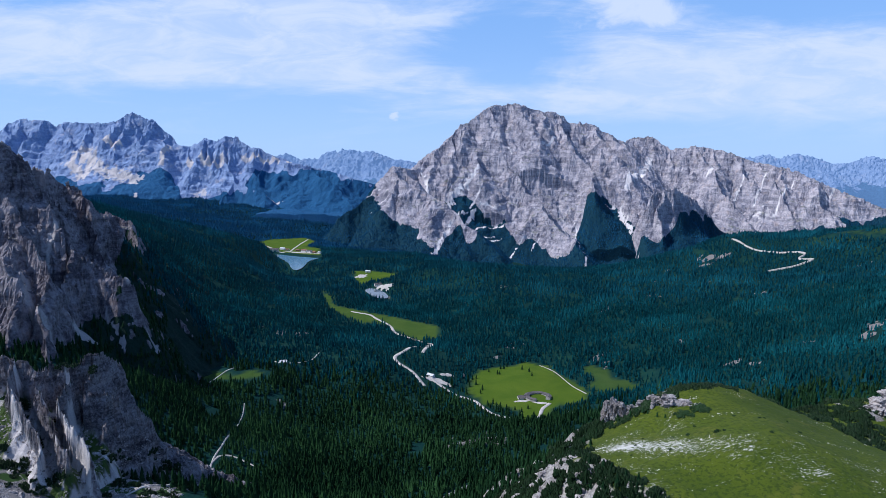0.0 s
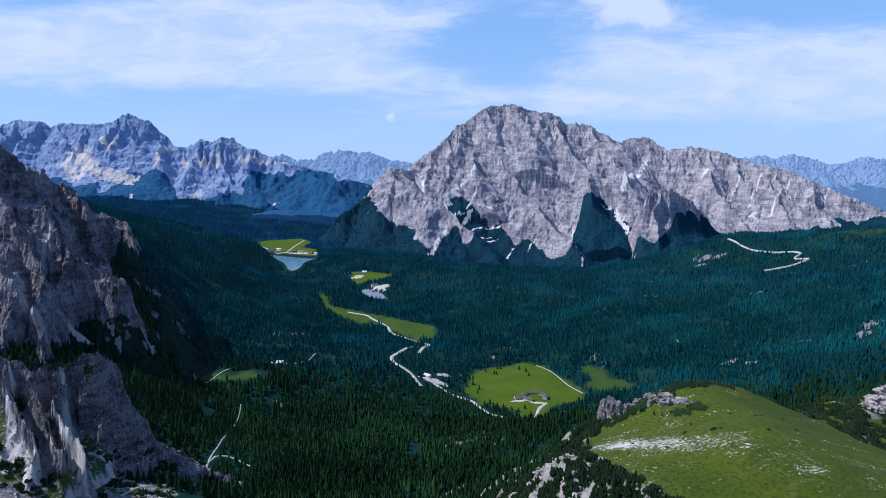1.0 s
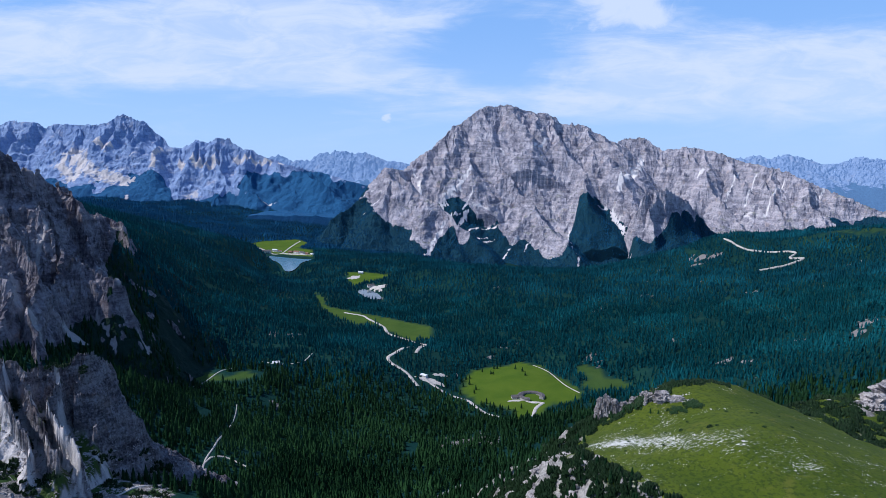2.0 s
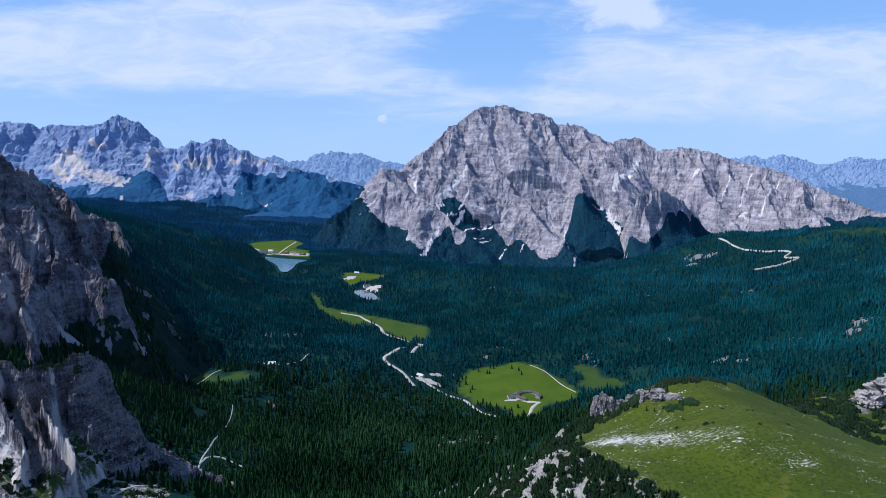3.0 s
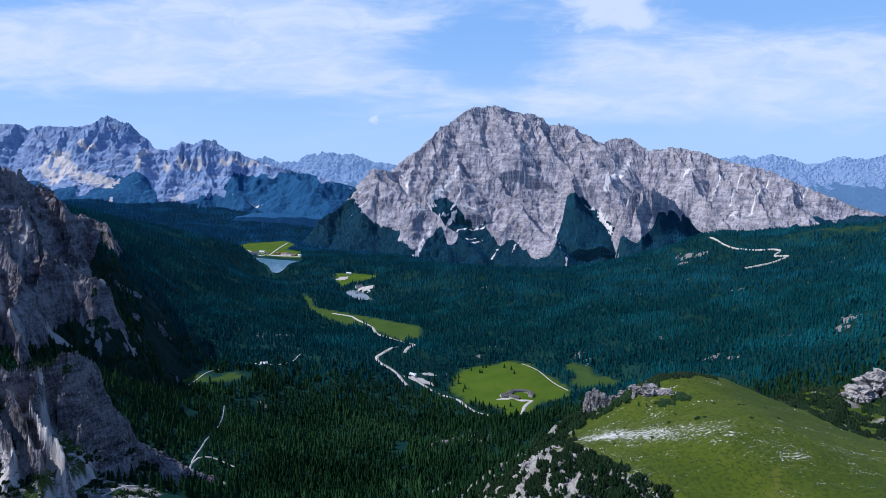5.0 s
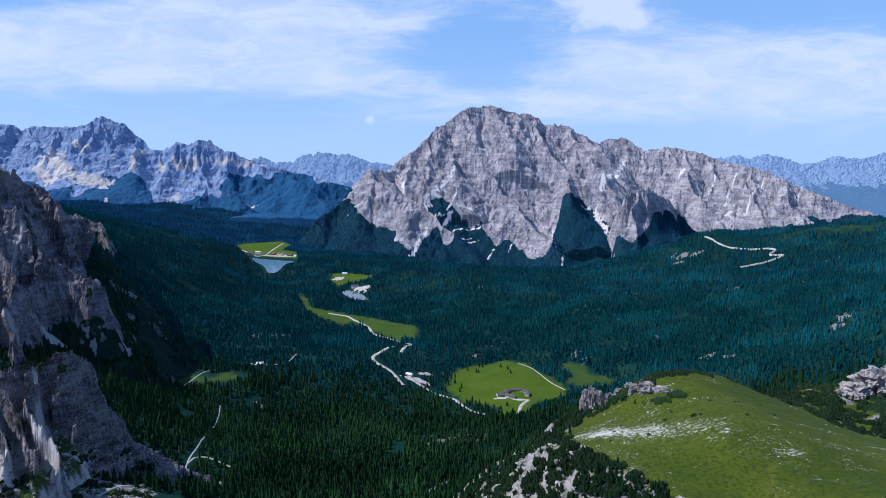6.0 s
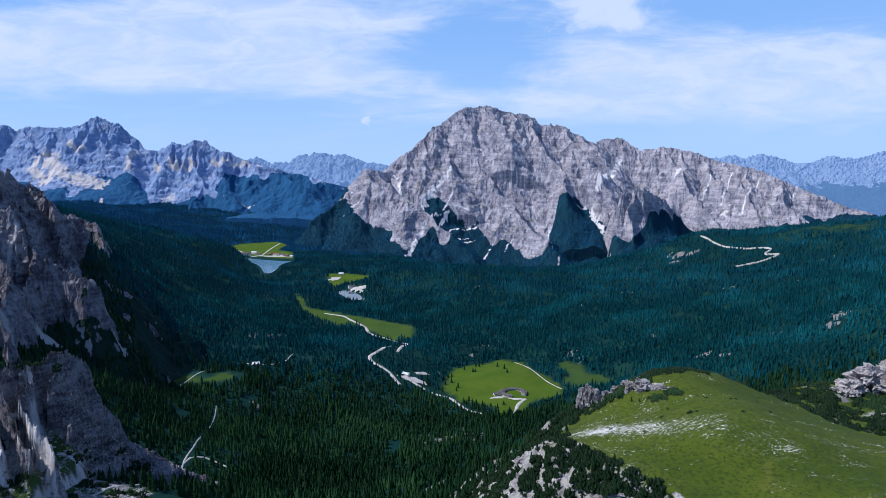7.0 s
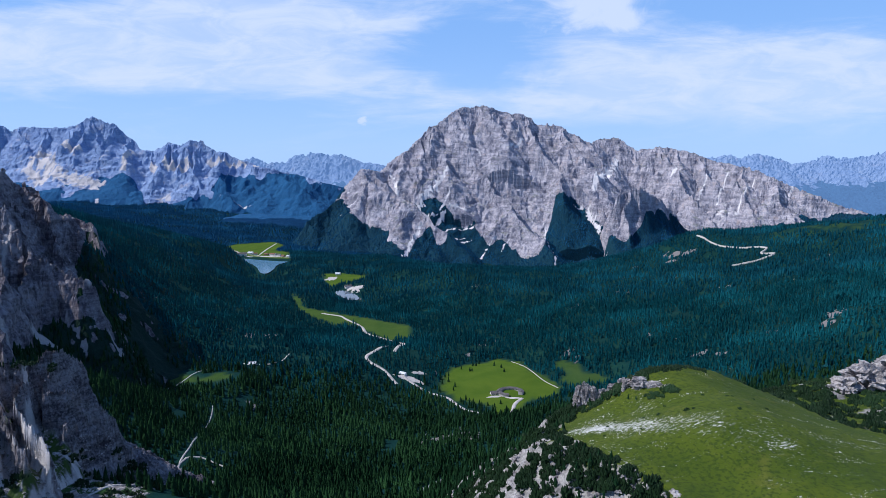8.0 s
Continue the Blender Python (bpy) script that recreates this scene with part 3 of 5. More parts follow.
SPURS_MAIN = [
    [(440, 4200, 775), (350, 4010, 520), (425, 3800, 270), (580, 3535, 50), (695, 3295, -80), (745, 3155, -135)],
    [(170, 4080, 645), (110, 3930, 460), (55, 3780, 340), (20, 3610, 195)],
    [(775, 4240, 715), (790, 4000, 465), (925, 3770, 270), (1120, 3595, 110)],
    [(1010, 4260, 645), (1125, 3935, 355), (1200, 3770, 240)],
    [(-290, 3655, 365), (-265, 3515, 265), (-155, 3405, 185), (20, 3310, 100), (140, 3225, 15), (250, 3115, -55)],
    [(1800, 4410, 495), (1810, 4125, 260), (1830, 3895, 85), (1895, 3730, -5)],
    [(2165, 4245, 385), (2170, 4010, 190), (2170, 3785, 45)],
    [(595, 4220, 755), (555, 4040, 500), (620, 3820, 270), (690, 3700, 140)],
    [(2430, 4025, 275), (2375, 3850, 125), (2350, 3685, 20)],
    [(-35, 3955, 475), (-30, 3830, 340), (-80, 3665, 240)]]
# the ribs stand out between deep gullies
SPURS_MAIN = [[(x, y, z + 70 * math.sin(math.pi * i / (len(line) - 1))) for i, (x, y, z) in enumerate(line)] for line in SPURS_MAIN]
CREST_BUTTRESS = [(1151, 3400, 207), (1219, 3420, 241), (1293, 3450, 249), (1374, 3490, 218), (1557, 3600, 105), (1768, 3740, -75), (1909, 3830, -213)]
SPURS_BUTTRESS = [[(1219, 3420, 241), (1176, 3330, 103), (1190, 3250, -11)]]
CREST_WEST = [(-4500, 4735, 620), (-3895, 4720, 535), (-3550, 4715, 515), (-3355, 4725, 580), (-3300, 4740, 680), (-3215, 4760, 715), (-3040, 4755, 695), (-2965, 4745, 650), (-2900, 4755, 690), (-2740, 4750, 680), (-2565, 4755, 685), (-2455, 4760, 735), (-2370, 4765, 755), (-2210, 4755, 700), (-2135, 4730, 600), (-2040, 4710, 520), (-1920, 4685, 500), (-1805, 4685, 565), (-1700, 4670, 535), (-1625, 4665, 575), (-1545, 4655, 565), (-1455, 4630, 485), (-1380, 4625, 490), (-1280, 4595, 440), (-1105, 4565, 385), (-890, 4540, 330), (-680, 4510, 265), (-490, 4475, 185)]
SPURS_WEST = [
    [(-3125, 4755, 695), (-2850, 4545, 370), (-2675, 4370, 210)],
    [(-2370, 4765, 755), (-2280, 4590, 535), (-2320, 4435, 330), (-2180, 4260, 155)],
    [(-1625, 4665, 575), (-1595, 4465, 390), (-1450, 4325, 250), (-1210, 4155, 125)],
    [(-1920, 4685, 500), (-1870, 4480, 285), (-1790, 4245, 60)],
    [(-2740, 4750, 680), (-2680, 4620, 485), (-2545, 4505, 325)],
    [(-1280, 4595, 440), (-995, 4435, 330), (-725, 4265, 195)]]
CREST_MIDDLE = [(-1595, 4900, 320), (-1255, 4920, 445), (-1145, 4910, 400), (-1010, 4910, 395), (-895, 4920, 460), (-785, 4925, 480), (-650, 4920, 455), (-550, 4920, 455), (-425, 4915, 405), (-290, 4910, 380), (-110, 4905, 340), (520, 4895, 275)]
CREST_EAST = [(2060, 4920, 320), (2335, 4935, 425), (2515, 4945, 470), (2650, 4935, 425), (2785, 4940, 460), (2920, 4935, 425), (3095, 4920, 380), (3220, 4895, 365), (3345, 4895, 405), (3425, 4895, 420), (3570, 4890, 390), (3840, 4900, 455), (4200, 4895, 410), (4780, 4900, 455)]
CREST_LEFT = [(-930, 915, 450), (-785, 880, 475), (-690, 895, 455), (-655, 915, 435), (-650, 940, 415), (-645, 960, 395), (-635, 975, 390), (-630, 995, 390), (-630, 1025, 375), (-635, 1075, 355), (-650, 1140, 320), (-670, 1225, 290), (-690, 1320, 250), (-705, 1435, 210)]
SPURS_LEFT = [
    [(-633, 1000, 394), (-621, 960, 353), (-608, 915, 317), (-598, 860, 294)],
    [(-608, 915, 317), (-574, 905, 299), (-527, 875, 276), (-519, 838, 254), (-515, 805, 238), (-505, 790, 215)],
    [(-627, 1050, 366), (-594, 1030, 349), (-567, 990, 314), (-544, 960, 286), (-513, 945, 262)],
    [(-655, 915, 435), (-626, 900, 369), (-591, 820, 319), (-534, 770, 285), (-505, 735, 252), (-457, 690, 211), (-441, 670, 190)],
    [(-591, 820, 319), (-546, 740, 279), (-507, 700, 246), (-489, 660, 216)],
    [(-655, 1150, 315), (-609, 1150, 295), (-587, 1120, 278), (-558, 1090, 258)],
    [(-527, 875, 276), (-492, 880, 256), (-464, 890, 224)]]
CREST_NEAR = [(-484, 486, 282), (-407, 455, 276), (-364, 449, 268), (-340, 445, 263), (-324, 443, 263), (-305, 437, 254), (-295, 438, 255), (-285, 440, 255), (-280, 449, 261), (-274, 457, 262), (-266, 466, 256), (-260, 477, 246)]
SPURS_NEAR = [
    [(-271, 456, 262), (-266, 444, 250), (-264, 434, 236), (-250, 440, 238), (-245, 450, 230), (-241, 458, 210), (-234, 466, 180), (-224, 474, 148)],
    [(-275, 452, 264), (-280, 440, 255), (-276, 422, 240), (-260, 404, 228), (-245, 390, 212)],
    [(-295, 442, 259), (-290, 422, 244), (-272, 402, 227), (-258, 385, 212)],
    [(-321, 440, 266), (-305, 416, 246), (-291, 400, 232), (-269, 380, 214)],
    [(-364, 449, 268), (-336, 415, 242), (-325, 391, 216)]]


# scree chutes in plan, with their widths at the top and the foot
CHUTES_MAIN = [
    ([(215, 3769), (139, 3684), (53, 3588), (-20, 3520)], 12.9, 30.7), ([(221, 3637), (134, 3545), (59, 3534)], 5.2, 12.1), ([(324, 3576), (219, 3590), (100, 3482)], 5.2, 12.1),
    ([(353, 3529), (249, 3536), (154, 3462)], 5.2, 10.5), ([(297, 3468), (206, 3451)], 5.6, 10.5), ([(334, 3457), (256, 3438)], 5.2, 8.1), ([(473, 3423), (368, 3331)], 5.2, 8.8), ([(544, 3405), (489, 3350)], 5.2, 7.3),
    ([(769, 3553), (774, 3506), (745, 3416), (728, 3406), (744, 3298), (731, 3158), (778, 3212), (730, 3088)], 5.2, 7.2),
    ([(1055, 3619), (1084, 3517), (1125, 3388), (1120, 3185), (1146, 3117)], 22.6, 8.1), ([(1087, 3418), (1099, 3212)], 12.1, 7.2), ([(923, 3614), (1018, 3647), (1058, 3605)], 5.6, 9.6),
    ([(-372, 3593), (-447, 3608)], 6.5, 11.3), ([(-318, 3469), (-407, 3437)], 5.2, 8.1), ([(42, 3251), (-18, 3130), (-54, 3042)], 12.1, 19.4), ([(1474, 4392), (1289, 3998), (1138, 3773)], 17.7, 24.2),
    ([(1833, 4173), (1786, 4166)], 16.1, 20.9), ([(2088, 4200), (1929, 4040)], 5.6, 8.1), ([(2162, 4115), (2037, 3994)], 5.6, 8.1), ([(2329, 4069), (2105, 3870)], 5.6, 7.3), ([(2580, 4000), (2461, 3923)], 7.3, 8.8),
    ([(1355, 3487), (1232, 3444), (1155, 3387)], 5.2, 8.1), ([(627, 3913), (745, 4067)], 6.5, 8.1), ([(417, 3938), (433, 3912)], 6.5, 8.1), ([(-137, 3828), (-79, 3579)], 7.3, 14.6)]
CHUTES_LEFT = [
    ([(-536, 800), (-516, 785), (-503, 778), (-488, 786), (-480, 800)], 5, 9), ([(-526, 906), (-504, 916), (-479, 908), (-462, 918)], 3, 8), ([(-484, 853), (-472, 845), (-455, 838)], 4, 4),
    ([(-462, 875), (-446, 876), (-422, 872)], 2, 3), ([(-528, 756), (-496, 719), (-468, 710)], 5, 7), ([(-557, 835), (-564, 883)], 4, 5), ([(-536, 904), (-526, 923), (-514, 938)], 3, 5)]
CHUTES_NEAR = [
    ([(-291, 422), (-279, 420), (-262, 404), (-254, 397), (-248, 393), (-240, 384), (-234, 376)], 2.5, 6), ([(-319, 437), (-305, 419), (-301, 405), (-288, 396), (-264, 377)], 2.5, 5), ([(-255, 419), (-242, 420), (-230, 423)], 1.5, 2.5),
    ([(-229, 435), (-227, 431), (-223, 431)], 2.5, 3), ([(-286, 445), (-277, 433), (-275, 429)], 1.5, 2.5), ([(-265, 394), (-254, 394), (-245, 390)], 1.5, 3), ([(-299, 397), (-276, 380), (-259, 375)], 3, 6)]
CHUTES_WEST = [
    ([(-2377, 4533), (-2656, 4578), (-2706, 4477)], 34, 50), ([(-2616, 4505), (-2446, 4370), (-2173, 4336)], 70, 45), ([(-2674, 4455), (-2534, 4342)], 45, 45), ([(-1614, 4528), (-1744, 4485), (-1887, 4580)], 28, 34),
    ([(-2062, 4659), (-2040, 4457)], 20, 25), ([(-1208, 4159), (-1102, 4191)], 9, 12), ([(-1486, 4581), (-1275, 4573), (-1100, 4560)], 20, 15), ([(-2095, 4165), (-2080, 4120)], 18, 22)]


def mountain(name, lines, spurs, area, cells, mat, label, seed, step_, reach, fall, cliff, bend, apron, floor_, rough, treeline, jag=0.0, levels=2, beds=0.0, bed=50.0, dip=0.08, scree_at=0.5, turf_at=0.0, chutes=(), foot=0.7, calm=0.25, trees_on=1.0, grain=0.45, rib=0.42, litter=0.0, blocky=1.0, category="mountain", ease=None):
    rng = np.random.default_rng(seed)
    (x0, x1), (y0, y1) = area
    y, x = np.meshgrid(np.linspace(y0, y1, cells[1]), np.linspace(x0, x1, cells[0]), indexing="ij")
    x_plan, y_plan = x, y
    pieces = ridge_net(lines + spurs, rng, step_, reach, fall, levels, jag)
    wx, wy = fbm(x, y, rough * 5, 4, seed + 1) * rough, fbm(x, y, rough * 5, 4, seed + 2) * rough
    z, along, down = raise_net(x + wx, y + wy, pieces, cliff, bend, apron, floor_, (x[0], y[:, 0]))
    # below the foot line the land eases off and turns smooth
    line_z = treeline(x, y) + fbm(x, y, rough * 7, 5, seed + 8, 0.6) * rough * 1.0
    low = line_z if ease is None else ease(x, y) if callable(ease) else ease
    z = np.where(z < low, low - (low - z) * (foot(x, y) if callable(foot) else foot), z)
    above = calm + (1 - calm) * step(z - line_z, -rough * 0.6, rough * 1.2)
    # sharp ribs and gullies that run down the flanks
    gully = 0.0
    for k, (size, share) in enumerate(((2.6, 1.0), (1.2, 0.5), (0.55, 0.26), (0.26, 0.13), (0.13, 0.07))):
        n = 1 - np.abs(perlin(along / (rough * size) + 31.7 * k, down / (rough * size * 3.2) + 3.1 * k, seed + 10 + k)) * 2.6
        gully = gully + share * n * step(down, 0, rough * size * 1.5)
    z = z + above * gully * rough * rib
    z = z + above * (ridged(x, y, rough * 1.6, 6, seed + 3, 0.66) - 1.0) * rough * grain
    if beds:
        # level ledges and risers
        for size, share in ((1.0, beds), (0.43, beds * 0.8)):
            tilt = (z + dip * x + fbm(x, y, rough * 6, 4, seed + 4) * bed * 0.8) / (bed * size)
            part_ = tilt - np.floor(tilt)
            z = z + above * share * bed * size * (step(part_, 0.45, 0.95) - part_)
    steep, hollow = slopes(x, y, z)
    patch = fbm(x, y, rough * 3, 4, seed + 5)
    scree = step(-gully, 0.15, 0.7) * step(z - line_z, -rough, rough) * (1 - step(steep, scree_at + 0.35, scree_at + 0.75)) * step(patch, -0.4, 0.3) * 0.8
    for line, w0, w1 in chutes:
        fine = smooth_line(line, rough * 1.5)
        wide = max(w0, w1) * 2
        i0, i1 = np.searchsorted(x[0], (fine[:, 0].min() - wide, fine[:, 0].max() + wide))
        j0, j1 = np.searchsorted(y[:, 0], (fine[:, 1].min() - wide, fine[:, 1].max() + wide))
        box = (slice(j0, j1), slice(i0, i1))
        torn = fbm(x[box], y[box], rough * 0.8, 4, seed + 6, 0.65)
        for i, (a, b) in enumerate(zip(fine, fine[1:])):
            w = w0 + (w1 - w0) * i / len(fine)
            d = line_distance(x[box], y[box], [a, b]) + torn * w * 0.8
            scree[box] = np.maximum(scree[box], 1 - step(d, w * 0.45, w * 0.8))
    trees = line_z + patch * rough * 0.9
    wood = (1 - step(z - trees, -rough * 0.3, rough * 0.3)) * (1 - step(steep, 2.2, 3.0) * (ease is None or callable(ease))) * (1 - step(scree, 0.5, 0.9)) * trees_on
    turf = (1 - step(steep, 0.6, 0.95)) * step(patch, 0.0, 0.35) * (1 - scree) * turf_at
    rim = np.minimum(np.minimum(x - x0, x1 - x), np.minimum(y - y0, y1 - y)) / (min(x1 - x0, y1 - y0) * 0.03)
    z = np.where(rim < 1, z - (1 - np.clip(rim, 0, 1)) * 120, z)
    # blocks and clefts in the steep faces: pushed in and out along the slope
    gx, gy = np.gradient(z, axis=1) / np.gradient(x, axis=1), np.gradient(z, axis=0) / np.gradient(y, axis=0)
    g = np.hypot(gx, gy) + 1e-6
    u = x + 0.45 * y
    push = 0.0
    for k, (size, share) in enumerate(((1.5, 0.30), (0.7, 0.20), (0.33, 0.12), (0.16, 0.06))):
        q = 0.55 - 1.6 * np.abs(perlin(u / (rough * size) + 9.1 * k, z / (rough * size * 1.3) + 4.7 * k, seed + 40 + k))
        c = perlin(u / (rough * size * 0.5) + 2.2 * k, z / (rough * size * 3.0), seed + 50 + k)
        push = push + share * rough * (q - 0.7 * np.exp(-(c / 0.10) ** 2)) * blocky
    push = push * step(g, 0.7, 1.3) * above
    x, y = x - gx / g * push, y - gy / g * push
    bare_end = 1.0
    if litter:
        bare_end = 1 - step(y_plan, 468, 482)
        scree, turf = scree * bare_end, turf * bare_end
    below = litter * bare_end * (1 - step(z - line_z, -1, 5))
    scree = np.maximum(scree, below * step(patch + 0.5 * fbm(x, y, rough * 0.7, 3, seed + 9), -0.25, 0.1) * 0.85)
    turf = np.maximum(turf, below * (1 - step(patch + 0.6 * fbm(x, y, rough * 0.5, 3, seed + 19), -0.1, 0.15)) * (1 - scree))
    loose = (scree > 0.5) & (wood < 0.5)
    loose = loose[:-1, :-1] & loose[1:, :-1] & loose[:-1, 1:] & loose[1:, 1:]
    ob = sheet(name, x, y, z, mat, smooth=False, faces=~loose, scree=scree, wood=wood, turf=turf)
    tagged(ob, label, category)
    if loose.any():
        loose_part = sheet("scree_slope", x, y, z, mat, faces=loose, scree=scree, wood=wood, turf=turf)
        tagged(loose_part, "pale loose scree", kind="stuff").parent = ob
    return ob, (x_plan, y_plan, z, wood)


def bearing_line(x, y, bearings, rises):
    """Height of a line that is given by bearing (x / y) and rise over the drone's level (z / y)."""
    return 410 + y * np.interp(x / y, bearings, rises)


def massif_treeline(x, y):
    front = bearing_line(x, y, [-0.209, -0.171, -0.133, -0.113, -0.092, -0.067, -0.036, -0.021, -0.008, 0.006, 0.018, 0.028, 0.039, 0.054, 0.066],
                         [-0.106, -0.087, -0.064, -0.066, -0.085, -0.109, -0.125, -0.156, -0.149, -0.128, -0.116, -0.107, -0.13, -0.125, -0.092])
    back = bearing_line(x, y, [-0.087, -0.031, -0.004, 0.015, 0.039, 0.057, 0.08, 0.103, 0.123, 0.165, 0.189, 0.214, 0.228, 0.236, 0.25, 0.27, 0.304, 0.333, 0.364, 0.39, 0.419, 0.446, 0.492, 0.575, 0.668, 0.73],
                        [-0.05, -0.062, -0.074, -0.066, -0.055, -0.075, -0.109, -0.116, -0.143, -0.143, -0.162, -0.165, -0.10, -0.06, -0.055, -0.075, -0.106, -0.13, -0.158, -0.16, -0.16, -0.149, -0.134, -0.116, -0.108, -0.092])
    spur_at = np.interp(x / y, [-0.0754, -0.0455, 0.006, 0.0434, 0.080], [3560, 3445, 3350, 3265, 3155])
    k = step(y - spur_at, 20, 70)
    return front * (1 - k) + back * k


def west_treeline(x, y):
    return bearing_line(x, y, [-0.721, -0.649, -0.62, -0.594, -0.547, -0.516, -0.492, -0.454, -0.441, -0.427, -0.402, -0.355, -0.323, -0.307, -0.261, -0.206, -0.151],
                        [-0.018, -0.037, -0.023, -0.048, -0.035, -0.042, -0.032, -0.018, -0.028, -0.06, -0.07, -0.062, -0.06, -0.023, -0.016, -0.02, -0.028])


def ridge_treeline(x, y):
    return bearing_line(x, y, [-0.757, -0.636, -0.619, -0.604, -0.574, -0.554, -0.537, -0.523, -0.51, -0.501, -0.423],
                        [-0.358, -0.353, -0.308, -0.264, -0.25, -0.235, -0.163, -0.137, -0.131, -0.109, -0.116])


def ridge_foot(x, y):
    return np.interp(y, [650, 900, 1150, 1450], [192, 214, 236, 245])


def near_foot(x, y):
    return np.clip(212 - 0.52 * (x + 275) - 90 * np.maximum(step(x, -248, -222), step(y + 0.45 * (x + 265), 432, 452)), 60, 236)


def level_line(v):
    return lambda x, y: np.full(x.shape, float(v))


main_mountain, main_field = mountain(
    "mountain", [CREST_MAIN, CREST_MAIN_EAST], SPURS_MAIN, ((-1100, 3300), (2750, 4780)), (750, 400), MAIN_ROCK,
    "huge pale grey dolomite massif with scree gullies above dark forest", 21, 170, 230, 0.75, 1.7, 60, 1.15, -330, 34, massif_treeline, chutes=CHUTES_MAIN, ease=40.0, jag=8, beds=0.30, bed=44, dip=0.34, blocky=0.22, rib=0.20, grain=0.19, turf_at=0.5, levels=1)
def buttress_treeline(x, y):
    return bearing_line(x, y, [0.34, 0.36, 0.375, 0.39, 0.42, 0.45, 0.49, 0.52], [-0.135, -0.14, -0.118, -0.088, -0.090, -0.105, -0.125, -0.14])


buttress, buttress_field = mountain(
    "mountain_buttress", [CREST_BUTTRESS], SPURS_BUTTRESS, ((1060, 1980), (3080, 3960)), (200, 190), MAIN_ROCK,
    "steep rock buttress with a dark shaded face before the massif", 25, 120, 200, 0.8, 4.6, 46, 0.95, -330, 26, buttress_treeline, ease=-20.0, jag=8, beds=0.25, bed=30, blocky=0.3, rib=0.25, grain=0.22, levels=0)
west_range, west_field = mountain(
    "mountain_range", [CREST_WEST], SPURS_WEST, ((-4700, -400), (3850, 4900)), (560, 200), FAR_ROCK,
    "distant rocky range tinted blue like haze, with pale scree bowls", 31, 210, 300, 0.8, 2.0, 80, 0.85, -60, 44, west_treeline, chutes=CHUTES_WEST, jag=4, beds=0.25, bed=70, grain=0.14, rib=0.15, blocky=0.25, levels=1, scree_at=0.65)
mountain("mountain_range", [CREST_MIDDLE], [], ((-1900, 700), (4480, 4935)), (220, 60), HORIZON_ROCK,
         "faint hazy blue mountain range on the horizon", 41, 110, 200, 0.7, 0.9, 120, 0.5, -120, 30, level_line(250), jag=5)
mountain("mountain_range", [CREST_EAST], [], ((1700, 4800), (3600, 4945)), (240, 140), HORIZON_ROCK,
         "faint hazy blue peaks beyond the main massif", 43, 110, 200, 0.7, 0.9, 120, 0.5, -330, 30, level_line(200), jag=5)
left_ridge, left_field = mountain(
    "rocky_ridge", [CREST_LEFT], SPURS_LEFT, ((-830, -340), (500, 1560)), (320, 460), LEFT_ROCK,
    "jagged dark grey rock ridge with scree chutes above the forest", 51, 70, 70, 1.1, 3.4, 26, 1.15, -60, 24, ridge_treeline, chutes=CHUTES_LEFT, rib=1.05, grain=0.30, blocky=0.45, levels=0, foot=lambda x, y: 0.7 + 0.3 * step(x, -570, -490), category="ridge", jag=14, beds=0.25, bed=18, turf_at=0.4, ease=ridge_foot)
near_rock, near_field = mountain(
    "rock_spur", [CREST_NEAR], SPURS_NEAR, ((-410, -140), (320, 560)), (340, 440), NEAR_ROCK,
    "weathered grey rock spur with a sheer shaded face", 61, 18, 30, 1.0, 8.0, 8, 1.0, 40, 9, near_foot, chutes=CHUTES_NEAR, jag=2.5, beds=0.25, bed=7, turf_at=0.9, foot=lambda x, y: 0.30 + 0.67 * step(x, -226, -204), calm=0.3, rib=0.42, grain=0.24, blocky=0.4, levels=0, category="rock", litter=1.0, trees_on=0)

# ---- the grassy hill ----
HILL_EDGE = [(131, 294), (125, 308), (111, 324), (100, 340), (94, 363), (94, 378), (103, 403), (116, 430), (124, 445), (141, 431), (150, 427), (174, 431), (213, 434), (232, 429), (259, 416), (279, 397), (289, 374), (314, 346), (353, 317), (243, 233), (159, 215), (142, 272)]
HILL_TOP = [(123, 435, 209), (108, 407, 213), (143, 423, 222), (156, 403, 232), (150, 421, 240), (173, 428, 242), (213, 435, 241), (259, 417, 226), (288, 376, 220), (245, 372, 233), (183, 340, 244), (138, 345, 231), (97, 342, 224), (158, 306, 228), (232, 297, 233), (246, 266, 229), (112, 265, 224)]
hill_top = Spread(HILL_TOP, 30.0, 0.05)


def hill_height(x, y):
    d = edge_distance(x + fbm(x, y, 26, 4, 82) * 7, y + fbm(x, y, 26, 4, 83) * 7, HILL_EDGE)
    reach = np.clip(d, 0, None)
    z = np.clip(hill_top(x, y), 205, 252)
    drop = 0.95 * reach + 7 * (1 - np.exp(-reach / 7)) * step(fbm(x, y, 34, 3, 86), 0.0, 0.5) - 6 * (1 - np.exp(-reach / 10))
    z = z - drop + fbm(x, y, 45, 5, 87, 0.5) * 1.6 + ridged(x, y, 22, 4, 88) * 2.2 * step(d, 0, 12)
    # a lower shelf behind the crest
    d2 = edge_distance(x, y, [(238, 440), (300, 405), (470, 370), (560, 470), (480, 525), (380, 512), (300, 490)])
    shelf = 203 - 0.04 * (y - 450) + 0.02 * (x - 330) + fbm(x, y, 40, 4, 89) * 3 - 0.95 * np.clip(d2, 0, None)
    return np.maximum(z, shelf), d


